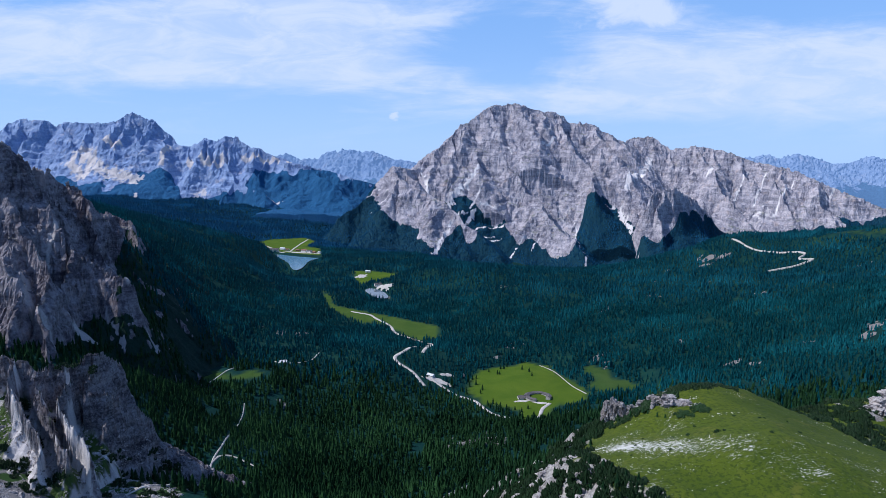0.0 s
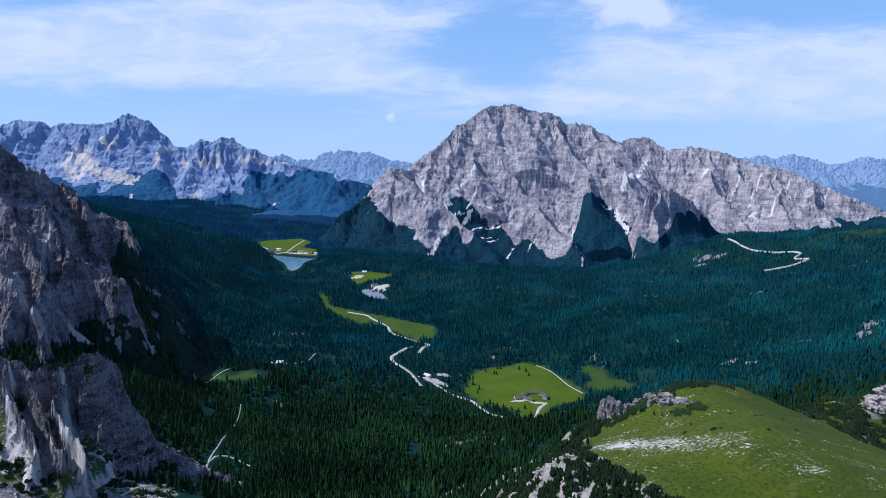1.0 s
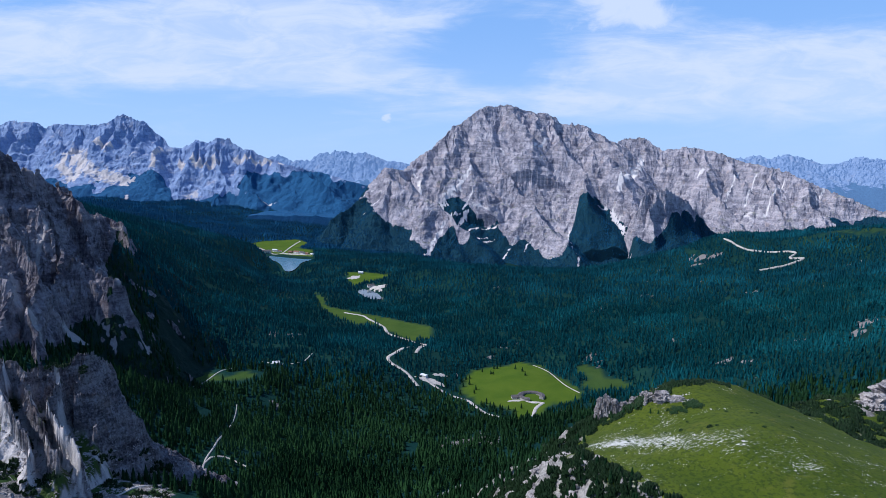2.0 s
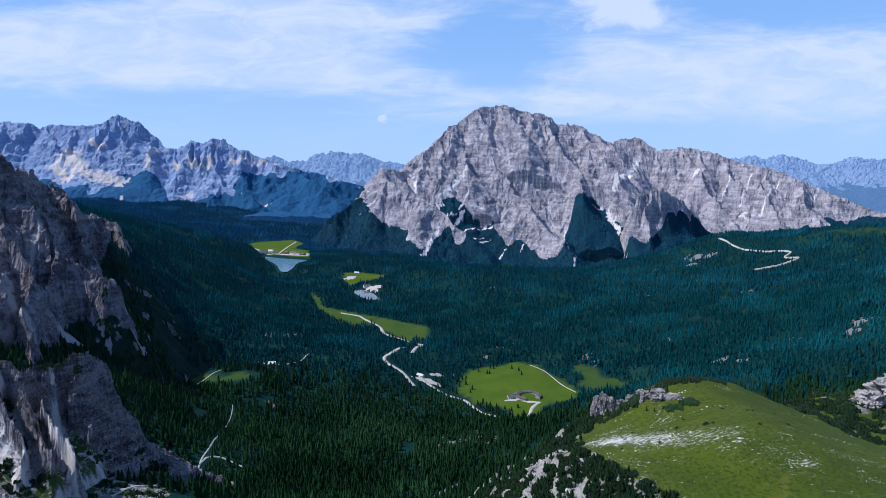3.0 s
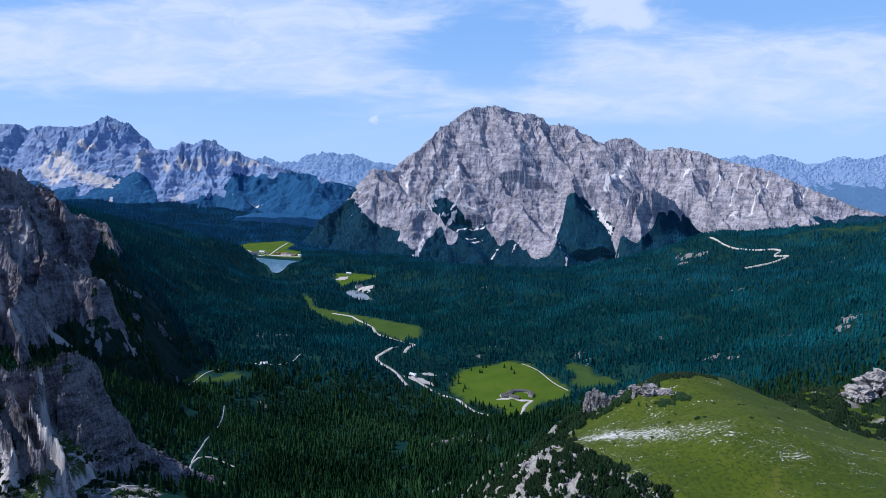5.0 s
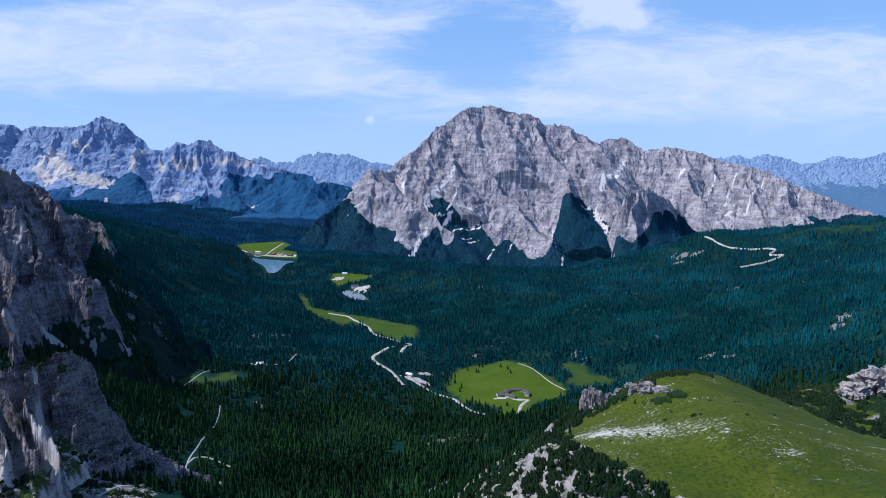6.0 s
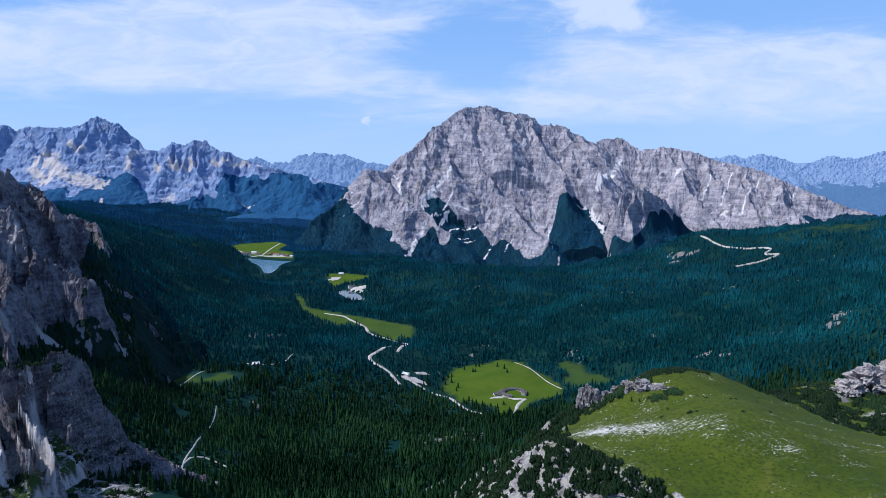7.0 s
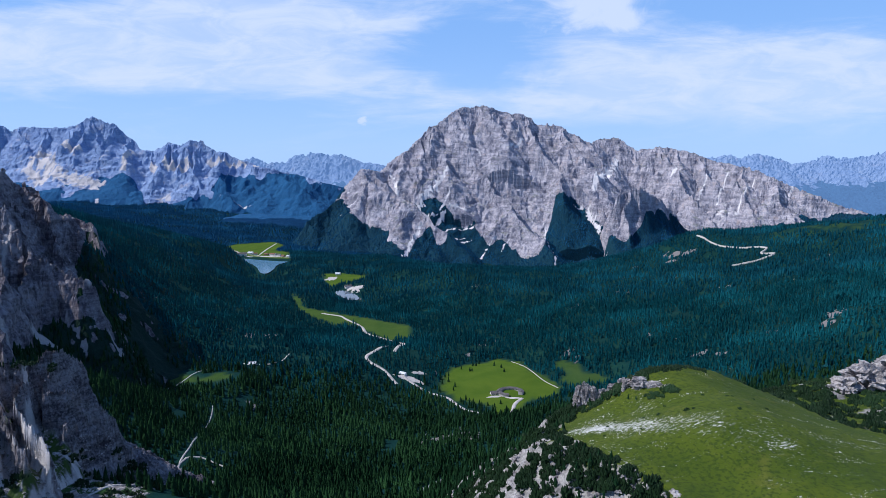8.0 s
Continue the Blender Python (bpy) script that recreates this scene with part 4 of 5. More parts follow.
y, x = np.meshgrid(np.linspace(150, 660, 330), np.linspace(-90, 520, 390), indexing="ij")
hz, hd = hill_height(x, y)
hill_steep, _ = slopes(x, y, hz)
pale = np.exp(-(((x - 140) / 46) ** 2 + ((y - 362 + 0.62 * (x - 140)) / 17) ** 2)) * 0.27 + np.exp(-(((x - 112) / 16) ** 2 + ((y - 372) / 12) ** 2)) * 0.12
pale = pale + 0.13 * step(fbm(x * 0.5 + 9, y * 1.4, 26, 4, 95), 0.25, 0.6) + 0.16 * np.exp(-(((x - 118) / 18) ** 2 + ((y - 322) / 9) ** 2))
bare = np.clip(0.14 + 1.35 * pale + 0.12 * fbm(x, y, 60, 3, 90), 0, 1)
cliff = np.maximum(step(hill_steep, 1.6, 2.2) * 0.8, step(fbm(x, y, 20, 4, 91), 0.3, 0.5) * step(hd, -2, 6) * 0.9)
cliff = np.maximum(cliff, 0.9 * step(hd + 6 * fbm(x, y, 18, 3, 92), 1, 7) * (x < 150))
hill = tagged(sheet("hill", x, y, hz, TURF, bare=bare, cliff=cliff), "grassy alpine hilltop with bare limestone streaks and rocky flanks", "hill", kind="structure")
hill_field = (x, y, hz, 0 * hz)


def sampler(field):
    fx, fy, fz = field[0][0], field[1][:, 0], field[2]
    layer = field[3]

    def get(px, py):
        a = (px - fx[0]) / (fx[1] - fx[0])
        b = (py - fy[0]) / (fy[1] - fy[0])
        ok = (a >= 0) & (a < len(fx) - 1.01) & (b >= 0) & (b < len(fy) - 1.01)
        i, j = np.clip(a, 0, len(fx) - 2).astype(int), np.clip(b, 0, len(fy) - 2).astype(int)
        s, t = np.clip(a - i, 0, 1), np.clip(b - j, 0, 1)

        def lerp(g):
            return (g[j, i] * (1 - s) + g[j, i + 1] * s) * (1 - t) + (g[j + 1, i] * (1 - s) + g[j + 1, i + 1] * s) * t
        return np.where(ok, lerp(fz), -1e4), np.where(ok, lerp(layer), 0)
    return get


on_main, on_left, on_near, on_hill = (sampler(f) for f in (main_field, left_field, near_field, hill_field))
on_west, on_buttress = sampler(west_field), sampler(buttress_field)


# ---- forest ----
def conifers(name, x, y, z, tall, tiers, sides, mat, rng, slim=0.22):
    """Many spruces as one mesh: ragged skirts of boughs, one above the other."""
    n = len(x)
    verts = np.empty((n, tiers, sides + 1, 3), np.float32)
    lean = rng.normal(0, 0.02, (n, 2))
    wide = tall * slim * rng.uniform(0.75, 1.3, n)
    turn = rng.uniform(0, 6.28, n)
    for k in range(tiers):
        low, high = 0.05 + 0.95 * k / tiers * 0.92, 0.05 + 0.95 * min(1.0, (k + 1.55) / tiers)
        if k == tiers - 1:
            high = 1.0
        r = wide * (1 - low) ** 0.85
        verts[:, k, 0] = np.stack([x + lean[:, 0] * tall * high, y + lean[:, 1] * tall * high, z + tall * high], -1)
        for s in range(sides):
            a = turn + 2 * math.pi * (s + 0.5 * k) / sides + rng.uniform(-0.3, 0.3, n)
            rr = r * rng.uniform(0.7, 1.25, n)
            verts[:, k, s + 1] = np.stack([x + rr * np.cos(a), y + rr * np.sin(a), z + tall * (low + rng.uniform(-0.035, 0.03, n))], -1)
    s = np.arange(sides)
    one = np.stack([np.zeros(sides, int), s + 1, (s + 1) % sides + 1], -1)
    base = (np.arange(n * tiers) * (sides + 1))[:, None, None]
    return new(name, triangles(name, verts.reshape(-1, 3), (one[None] + base).reshape(-1, 3), mat))


def scatter(rng, x0, x1, y0, y1, gap):
    nx, ny = int((x1 - x0) / gap), int((y1 - y0) / gap)
    b, a = np.meshgrid(np.arange(ny), np.arange(nx), indexing="ij")
    x = x0 + (a.ravel() + rng.uniform(-0.05, 1.05, a.size)) * gap
    y = y0 + (b.ravel() + rng.uniform(-0.05, 1.05, a.size)) * gap
    return x, y


def clear_ground(x, y):
    """Where trees may stand: off the clearings, the roads and the water."""
    ok = np.ones(x.shape, bool)
    for name, outline in MEADOWS.items():
        ok &= edge_distance(x, y, outline) + fbm(x, y, 25, 3, 5) * 6 > {"hut": 6, "lake": 6, "west": 13}.get(name, 1)
    for outline, bank in ((LAKE_SHORE, 14), (POND_SHORE, 9)):
        ok &= edge_distance(x, y, outline) > bank
    for name, line in ROADS.items():
        ok &= line_distance(x, y, [tuple(p) for p in smooth_line(line, 25)]) > (8.0 if name in ("main", "valley", "loop", "hut", "ridge", "shore", "hamlet") else 3.0)
    for cx, cy, r in ((711, 979, 16), (683, 951, 13), (735, 1010, 12), (506, 1018, 11), (520, 980, 10), (871, 1990, 22), (900, 1950, 16), (840, 1930, 15), (725, 1943, 11), (-8, 1044, 24), (8, 1078, 14), (-305, 2235, 40), (-205, 2010, 36), (1250, 1871, 60), (1350, 1800, 70)):
        ok &= np.hypot(x - cx, y - cy) + fbm(x, y, r * 0.8, 3, 77) * r * 0.9 > r
    return ok


def plant(name, y0, y1, near, far, gap, tall, tiers, sides, mat, seed, label, sparse=0.62):
    rng = np.random.default_rng(seed)
    x, y = scatter(rng, -0.78 * y1 - 40, 0.84 * y1 + 40, y0, y1, gap)
    keep = (x > -0.78 * y - 40) & (x < 0.84 * y + 40)
    key = y + 0.45 * np.clip(x - 50, 0, None) + rng.normal(0, 50, len(x))
    keep &= (key >= near) & (key < far)
    x, y = x[keep], y[keep]
    keep = clear_ground(x, y)
    keep &= fbm(x, y, 70, 3, 93) + 0.6 * fbm(x, y, 24, 2, 94) < sparse + rng.uniform(-0.1, 0.25, len(x))
    x, y = x[keep], y[keep]
    z = ground_height(x, y)
    zl, wl = on_left(x, y)
    zn, _ = on_near(x, y)
    zh, _ = on_hill(x, y)
    zm, _ = on_main(x, y)
    top = np.maximum(np.maximum(zl, zn), np.maximum(zh, zm))
    keep = (top < z + 1.0) | ((zl >= top - 0.01) & (wl > rng.uniform(0.35, 0.9, len(x)))) | ((zh >= top - 0.01) & (zh < 185 - 0.25 * np.abs(x - 40)))
    x, y, z = x[keep], y[keep], np.maximum(z, top)[keep]
    h = tall * rng.lognormal(0, 0.22, len(x)) * (0.85 + 0.2 * fbm(x, y, 90, 2, 97))
    tagged(conifers(name, x, y, z - 0.4, h, tiers, sides, mat, rng), label, "forest", kind="stuff")


plant("spruce_forest", 430, 1120, 0, 1000, 5.6, 12.5, 4, 6, NEEDLES, 101, "dense dark green spruce forest on the valley floor")
plant("spruce_forest", 480, 1900, 1000, 1780, 6.6, 12.0, 3, 4, NEEDLES_MID, 102, "dense spruce forest on the valley slopes, tinted teal like haze")
plant("spruce_forest", 950, 3000, 1780, 9000, 8.2, 12.0, 1, 5, NEEDLES_FAR, 103, "distant dark spruce forest, tinted teal like haze")


def plant_back(seed):
    """Woods on the flat land behind the lake."""
    rng = np.random.default_rng(seed)
    x, y = scatter(rng, -3300, 200, 3000, 4700, 10.0)
    keep = (x > -0.78 * y) & clear_ground(x, y)
    x, y = x[keep], y[keep]
    z = ground_height(x, y)
    keep = (on_main(x, y)[0] < z) & (on_west(x, y)[0] < z)
    x, y, z = x[keep], y[keep], z[keep]
    tagged(conifers("spruce_forest", x, y, z - 0.5, 11 * rng.lognormal(0, 0.2, len(x)), 1, 4, NEEDLES_HAZE, rng, 0.36), "far woods beyond the lake, tinted blue like haze", "forest", kind="stuff")


plant_back(104)


def plant_mountain(sample, x0, x1, y0, y1, gap, tall, seed, label, mat):
    rng = np.random.default_rng(seed)
    x, y = scatter(rng, x0, x1, y0, y1, gap)
    z, wood = sample(x, y)
    g = ground_height(x, y)
    keep = (wood > rng.uniform(0.3, 0.9, len(x))) & (z > g) & (x > -0.78 * y) & (x < 0.84 * y)
    x, y, z = x[keep], y[keep], z[keep]
    h = tall * rng.lognormal(0, 0.2, len(x))
    tagged(conifers("mountain_forest", x, y, z - 0.5, h, 1, 4, mat, rng, 0.28), label, "forest", kind="stuff")


plant_mountain(on_buttress, 1100, 1800, 3150, 3650, 7.5, 8.5, 113, "dark spruce forest round the foot of the buttress", NEEDLES_HAZE)
plant_mountain(on_main, -1100, 3300, 2760, 4000, 7.5, 8.5, 111, "dark spruce forest on the lower flanks of the massif", NEEDLES_HAZE)


# ---- things on the hill ----
def part(name, bm, mat, parent=None, label=""):
    """Links a bmesh as one mesh object, under a thing where one is given."""
    me = bpy.data.meshes.new(name)
    bm.to_mesh(me)
    bm.free()
    me.materials.append(mat)
    ob = new(name, me)
    ob.parent = parent
    return tagged(ob, label)


def crag_mesh(name, size, seed, detail=4, block=3.0, ledge=0.35, mat=None):
    """A weathered block of bedded rock: cracked, ledged and uneven."""
    rng = random.Random(seed)
    bm = bmesh.new()
    bmesh.ops.create_icosphere(bm, subdivisions=detail, radius=1.0)
    off = Vector((rng.uniform(-50, 50), rng.uniform(-50, 50), rng.uniform(-50, 50)))
    for vert in bm.verts:
        p = vert.co
        r = (abs(p.x) ** block + abs(p.y) ** block + abs(p.z) ** block) ** (1 / block)
        p = p / r
        q = p + 0.12 * noise.noise_vector(p * 2.5 + off)
        big = noise.noise(p * 1.3 + off)
        slab = noise.cell(Vector((q.x * 2.1, q.y * 2.1, q.z * 3.4)) + off) - 0.5
        chip = noise.cell(Vector((q.x * 5.3, q.y * 5.3, q.z * 8.0)) + off) - 0.5
        crack = abs(noise.noise(Vector((q.x * 3.4, q.y * 3.4, q.z * 0.6)) + off))
        fine = noise.fractal(p * 6.0 + off, 0.7, 2.1, 4)
        bed = noise.noise(Vector((0.4 * p.x, 0.4 * p.y, p.z * 7.5)) + off)
        k = 1 + 0.22 * big + 0.26 * slab + 0.13 * chip - 1.1 * max(0.0, 0.16 - crack) + 0.07 * fine + ledge * 0.30 * bed
        vert.co = Vector((p.x * k * size[0], p.y * k * size[1], p.z * (1 + 0.2 * big + 0.16 * slab + 0.06 * fine) * size[2]))
    me = bpy.data.meshes.new(name)
    bm.to_mesh(me)
    bm.free()
    me.materials.append(mat or CRAG)
    return me


def hill_z(x, y):
    z, _ = hill_height(np.array([float(x)]), np.array([float(y)]))
    return float(z[0])


def surface_z(x, y):
    """The highest land at a place."""
    a = np.array([float(x)]), np.array([float(y)])
    return float(max(ground_height(*a)[0], on_hill(*a)[0][0], on_near(*a)[0][0], on_left(*a)[0][0]))


for i, (x, y, size, turn, label) in enumerate((
        (120, 438, (3.2, 4.0, 12.5), 0.2, "pale limestone pillar standing at the edge of the turf"),
        (125, 435, (3.4, 4.0, 13.0), 0.9, "pale limestone pillar beside dark conifers"),
        (130, 432, (3.2, 3.5, 10.0), 0.5, "pale limestone pillar beside dark conifers"),
        (136, 429, (4.2, 3.0, 6.5), 0.3, "broken limestone bank among dwarf pines"),
        (143, 426, (4.4, 3.0, 5.6), -0.2, "broken limestone bank among dwarf pines"),
        (149, 423, (4.4, 3.0, 5.4), 0.4, "broken limestone bank among dwarf pines"),
        (149, 414, (4.6, 5.0, 6.6), -0.3, "bedded limestone outcrop under a cap of dwarf pine"),
        (157, 409, (7.0, 5.0, 6.4), -0.25, "bedded limestone outcrop under a cap of dwarf pine"),
        (166, 404, (5.5, 4.0, 4.4), -0.35, "low limestone outcrop in the grass"),
        (173, 400, (3.6, 3.0, 2.6), 0.1, "low limestone outcrop in the grass"))):
    ob = new("rock_outcrop", crag_mesh("rock_outcrop", size, 200 + i, 5, 3.0, 0.6))
    ob.matrix_world = Matrix.Translation((x + 4.5, y + size[1] * 0.8, hill_z(x, y) + size[2] * 0.55 - 1.6)) @ Matrix.Rotation(turn, 4, "Z")
    tagged(ob, label, "rock", "limestone outcrops on the hill")

for i, (x, y, z, size, turn) in enumerate(((366, 478, 198, (16, 14, 15), 0.4), (388, 486, 202, (20, 15, 19), -0.2), (413, 490, 204, (22, 16, 22), 0.7), (384, 452, 200, (7, 6, 6), 1.1))):
    ob = new("rock_outcrop", crag_mesh("rock_outcrop", size, 230 + i, 5, 2.6, 0.3))
    ob.matrix_world = Matrix.Translation((x, y, z)) @ Matrix.Rotation(turn, 4, "Z")
    tagged(ob, "rounded pale rock knob rising out of dwarf pines", "rock", "rock knobs behind the hill")


def bush_mesh(name, seed, tufts=18):
    """A low dwarf pine: upturned needle tufts on a spread-out dome."""
    rng = random.Random(seed)
    verts, faces = [], []
    for k in range(tufts):
        a, r = rng.uniform(0, 6.283), math.sqrt(rng.random())
        h = (1 - r * r) * 0.62 + rng.uniform(0.02, 0.16)
        base = Vector((r * math.cos(a), r * math.sin(a), h))
        size = rng.uniform(0.30, 0.48)
        up = Vector((0.7 * r * math.cos(a), 0.7 * r * math.sin(a), 1.0)).normalized()
        i = len(verts)
        verts.append(base + up * size * 1.1)
        for s in range(5):
            b = 6.283 * s / 5 + rng.uniform(-0.3, 0.3)
            verts.append(base + Vector((math.cos(b), math.sin(b), -0.45 - 0.5 * rng.random())) * size * rng.uniform(0.7, 1.2))
        faces += [(i, i + 1 + s, i + 1 + (s + 1) % 5) for s in range(5)]
    return triangles(name, verts, faces, PINE)


BUSHES = [bush_mesh("dwarf_pine", 300 + i) for i in range(6)]
rng = np.random.default_rng(310)


def put_bush(x, y, wide, tall, group, label):
    ob = new("dwarf_pine", BUSHES[int(rng.integers(6))])
    ob.matrix_world = Matrix.LocRotScale((x, y, surface_z(x, y) - 0.25 * tall), Euler((0, 0, float(rng.uniform(0, 6.28)))), (wide, wide * float(rng.uniform(0.75, 1.2)), tall))
    tagged(ob, label, "shrub", group)


# the carpet along the crest, single bushes on the turf, the thickets on both flanks
for cx, cy, sx, sy, n, wide in ((157, 422, 12, 3, 34, 3.4), (180, 427, 16, 3, 48, 3.2), (205, 431, 12, 3, 28, 2.4), (178, 398, 4, 5, 12, 2.6), (168, 397, 6, 3, 10, 2.4),
                                (134, 424, 8, 3, 14, 2.6), (126, 437, 6, 4, 14, 3.0), (146, 424, 8, 4, 18, 2.8)):
    for _ in range(n):
        put_bush(cx + rng.normal(0, sx * 0.6), cy + rng.normal(0, sy * 0.6), wide * rng.uniform(0.7, 1.4), wide * rng.uniform(0.55, 0.95), "dwarf pines on the hill", "dark green dwarf pine bush on the grassy hill")
for x, y, wide in ((157, 368, 1.5), (172, 361, 1.9), (176, 360, 1.4), (192, 381, 1.3), (207, 378, 1.2), (210, 378, 1.2), (148, 371, 1.1), (133, 383, 1.2), (125, 371, 1.2), (141, 355, 1.3), (118, 357, 1.1), (201, 352, 1.4), (224, 362, 1.3), (228, 383, 1.1), (165, 378, 1.4)):
    put_bush(x, y, wide, wide * 0.8, "dwarf pines on the hill", "small round dwarf pine alone in the grass")
def thicket(name, keep, count, x0, x1, y0, y1, seed, label):
    """Many dwarf pines too close to tell apart, as one mesh."""
    r = np.random.default_rng(seed)
    shapes = [np.array([tuple(v.co) for v in me.vertices]) for me in BUSHES]
    faces = [np.array([tuple(p.vertices) for p in me.polygons]) for me in BUSHES]
    x, y = r.uniform(x0, x1, count), r.uniform(y0, y1, count)
    z = np.maximum(np.maximum(ground_height(x, y), on_hill(x, y)[0]), on_near(x, y)[0])
    ok = keep(x, y)
    verts, tris, n = [], [], 0
    for px, py, pz in zip(x[ok], y[ok], z[ok]):
        k, a, wide = int(r.integers(6)), r.uniform(0, 6.28), r.uniform(1.8, 3.9)
        p = shapes[k] * (wide, wide, wide * r.uniform(0.7, 1.25))
        verts.append(np.stack([p[:, 0] * math.cos(a) - p[:, 1] * math.sin(a) + px, p[:, 0] * math.sin(a) + p[:, 1] * math.cos(a) + py, p[:, 2] + pz - 0.4], -1))
        tris.append(faces[k] + n)
        n += len(p)
    ob = new(name, triangles(name, np.concatenate(verts), np.concatenate(tris), PINE))
    tagged(ob, label, "shrubs", kind="stuff")


thicket("dwarf_pine_thicket", lambda x, y: (edge_distance(x, y, HILL_EDGE) > -3) & (edge_distance(x, y, HILL_EDGE) < 85) & (fbm(x, y, 16, 3, 411) > -0.08) & (x < 132), 7200, -20, 150, 235, 460, 410,
        "dense dark dwarf pines among limestone on the hill's flank")
thicket("dwarf_pine_thicket", lambda x, y: (edge_distance(x, y, HILL_EDGE) > 3) & (fbm(x, y, 26, 3, 413) > -0.35) & (np.hypot(x - 372, y - 484) > 15), 2400, 235, 460, 380, 540, 412,
        "dense dark dwarf pines on the shaded back slope")


def stones(name, places, mat, label, seed, kind="stuff"):
    """Loose angular stones as one mesh."""
    r = np.random.default_rng(seed)
    base = np.array([(1, 1, 0), (-1, 1, 0), (-1, -1, 0), (1, -1, 0), (0.6, 0.5, 1), (-0.6, 0.6, 1), (-0.5, -0.6, 1), (0.6, -0.5, 1)], float)
    tri = np.array([(0, 1, 5), (0, 5, 4), (1, 2, 6), (1, 6, 5), (2, 3, 7), (2, 7, 6), (3, 0, 4), (3, 4, 7), (4, 5, 6), (4, 6, 7)])
    verts, faces = [], []
    for i, (x, y, z, s) in enumerate(places):
        a = r.uniform(0, 6.28)
        p = base * (1 + r.uniform(-0.35, 0.35, base.shape)) * s * np.array((r.uniform(0.6, 1.5), r.uniform(0.5, 1.0), r.uniform(0.35, 0.8)))
        q = np.stack([p[:, 0] * math.cos(a) - p[:, 1] * math.sin(a), p[:, 0] * math.sin(a) + p[:, 1] * math.cos(a), p[:, 2]], -1)
        verts.append(q + (x, y, z - 0.25 * s))
        faces.append(tri + 8 * i)
    ob = new(name, triangles(name, np.concatenate(verts), np.concatenate(faces), mat))
    return tagged(ob, label, "stones", kind=kind)


x, y = rng.uniform(70, 330, 26000), rng.uniform(255, 455, 26000)
z, d = hill_height(x, y)
streaks = fbm(x * 0.5, y * 1.6, 16, 4, 401) + 0.35 * fbm(x, y, 70, 2, 402) + 0.9 * np.exp(-(((x - 140) / 44) ** 2 + ((y - 362 + 0.62 * (x - 140)) / 17) ** 2))
keep = (d < -1) & (streaks > 0.40 + 0.25 * step(x, 150, 230))
size = rng.lognormal(-1.9, 0.5, 26000)
stones("loose_stones", np.stack([x, y, z, size], -1)[keep], STONE, "white limestone fragments scattered over the turf", 403)
x, y = rng.uniform(10, 160, 3600), rng.uniform(245, 390, 3600)
z, d = hill_height(x, y)
keep = (d > -2) & (d < 60) & (fbm(x, y, 18, 3, 404) > 0.08)
stones("flank_blocks", np.stack([x, y, z, rng.lognormal(0.35, 0.5, 3600)], -1)[keep], CRAG, "pale limestone blocks breaking through the flank", 405)

thicket("dwarf_pine_thicket", lambda x, y: (np.maximum(on_near(x, y)[0], ground_height(x, y)) < np.clip(212 - 0.52 * (x + 275), 150, 236) + 2) & (fbm(x, y, 14, 3, 424) > 0.22), 900, -345, -190, 350, 470, 423,
        "low green dwarf pines on the scree below the rock spur")
# scree and dwarf pines round the foot of the near spur
x, y = rng.uniform(-345, -195, 16000), rng.uniform(350, 470, 16000)
zn, zg = on_near(x, y)[0], ground_height(x, y)
foot_line = np.clip(212 - 0.52 * (x + 275), 150, 236)
keep = (np.maximum(zn, zg) < foot_line + 3) & (fbm(x, y, 9, 3, 421) > -0.05)
stones("scree_stones", np.stack([x, y, np.maximum(zn, zg), rng.lognormal(-0.75, 0.55, 16000)], -1)[keep], CRAG, "grey scree blocks below the rock spur", 422)
thicket("dwarf_pine_thicket", lambda x, y: (on_near(x, y)[0] > 236) & (np.abs(on_near(x + 1.5, y)[0] - on_near(x - 1.5, y)[0]) < 3.0) & (np.abs(on_near(x, y + 1.5)[0] - on_near(x, y - 1.5)[0]) < 3.5) & (fbm(x, y, 10, 2, 431) > 0.05), 700, -300, -235, 430, 480, 430,
        "dark dwarf pines on the ledges of the rock spur")


# ---- buildings ----
def box(bm, x0, x1, y0, y1, z0, z1):
    v = [bm.verts.new(c) for c in ((x0, y0, z0), (x1, y0, z0), (x1, y1, z0), (x0, y1, z0), (x0, y0, z1), (x1, y0, z1), (x1, y1, z1), (x0, y1, z1))]
    for f in ((3, 2, 1, 0), (4, 5, 6, 7), (0, 1, 5, 4), (1, 2, 6, 5), (2, 3, 7, 6), (3, 0, 4, 7)):
        bm.faces.new([v[i] for i in f])


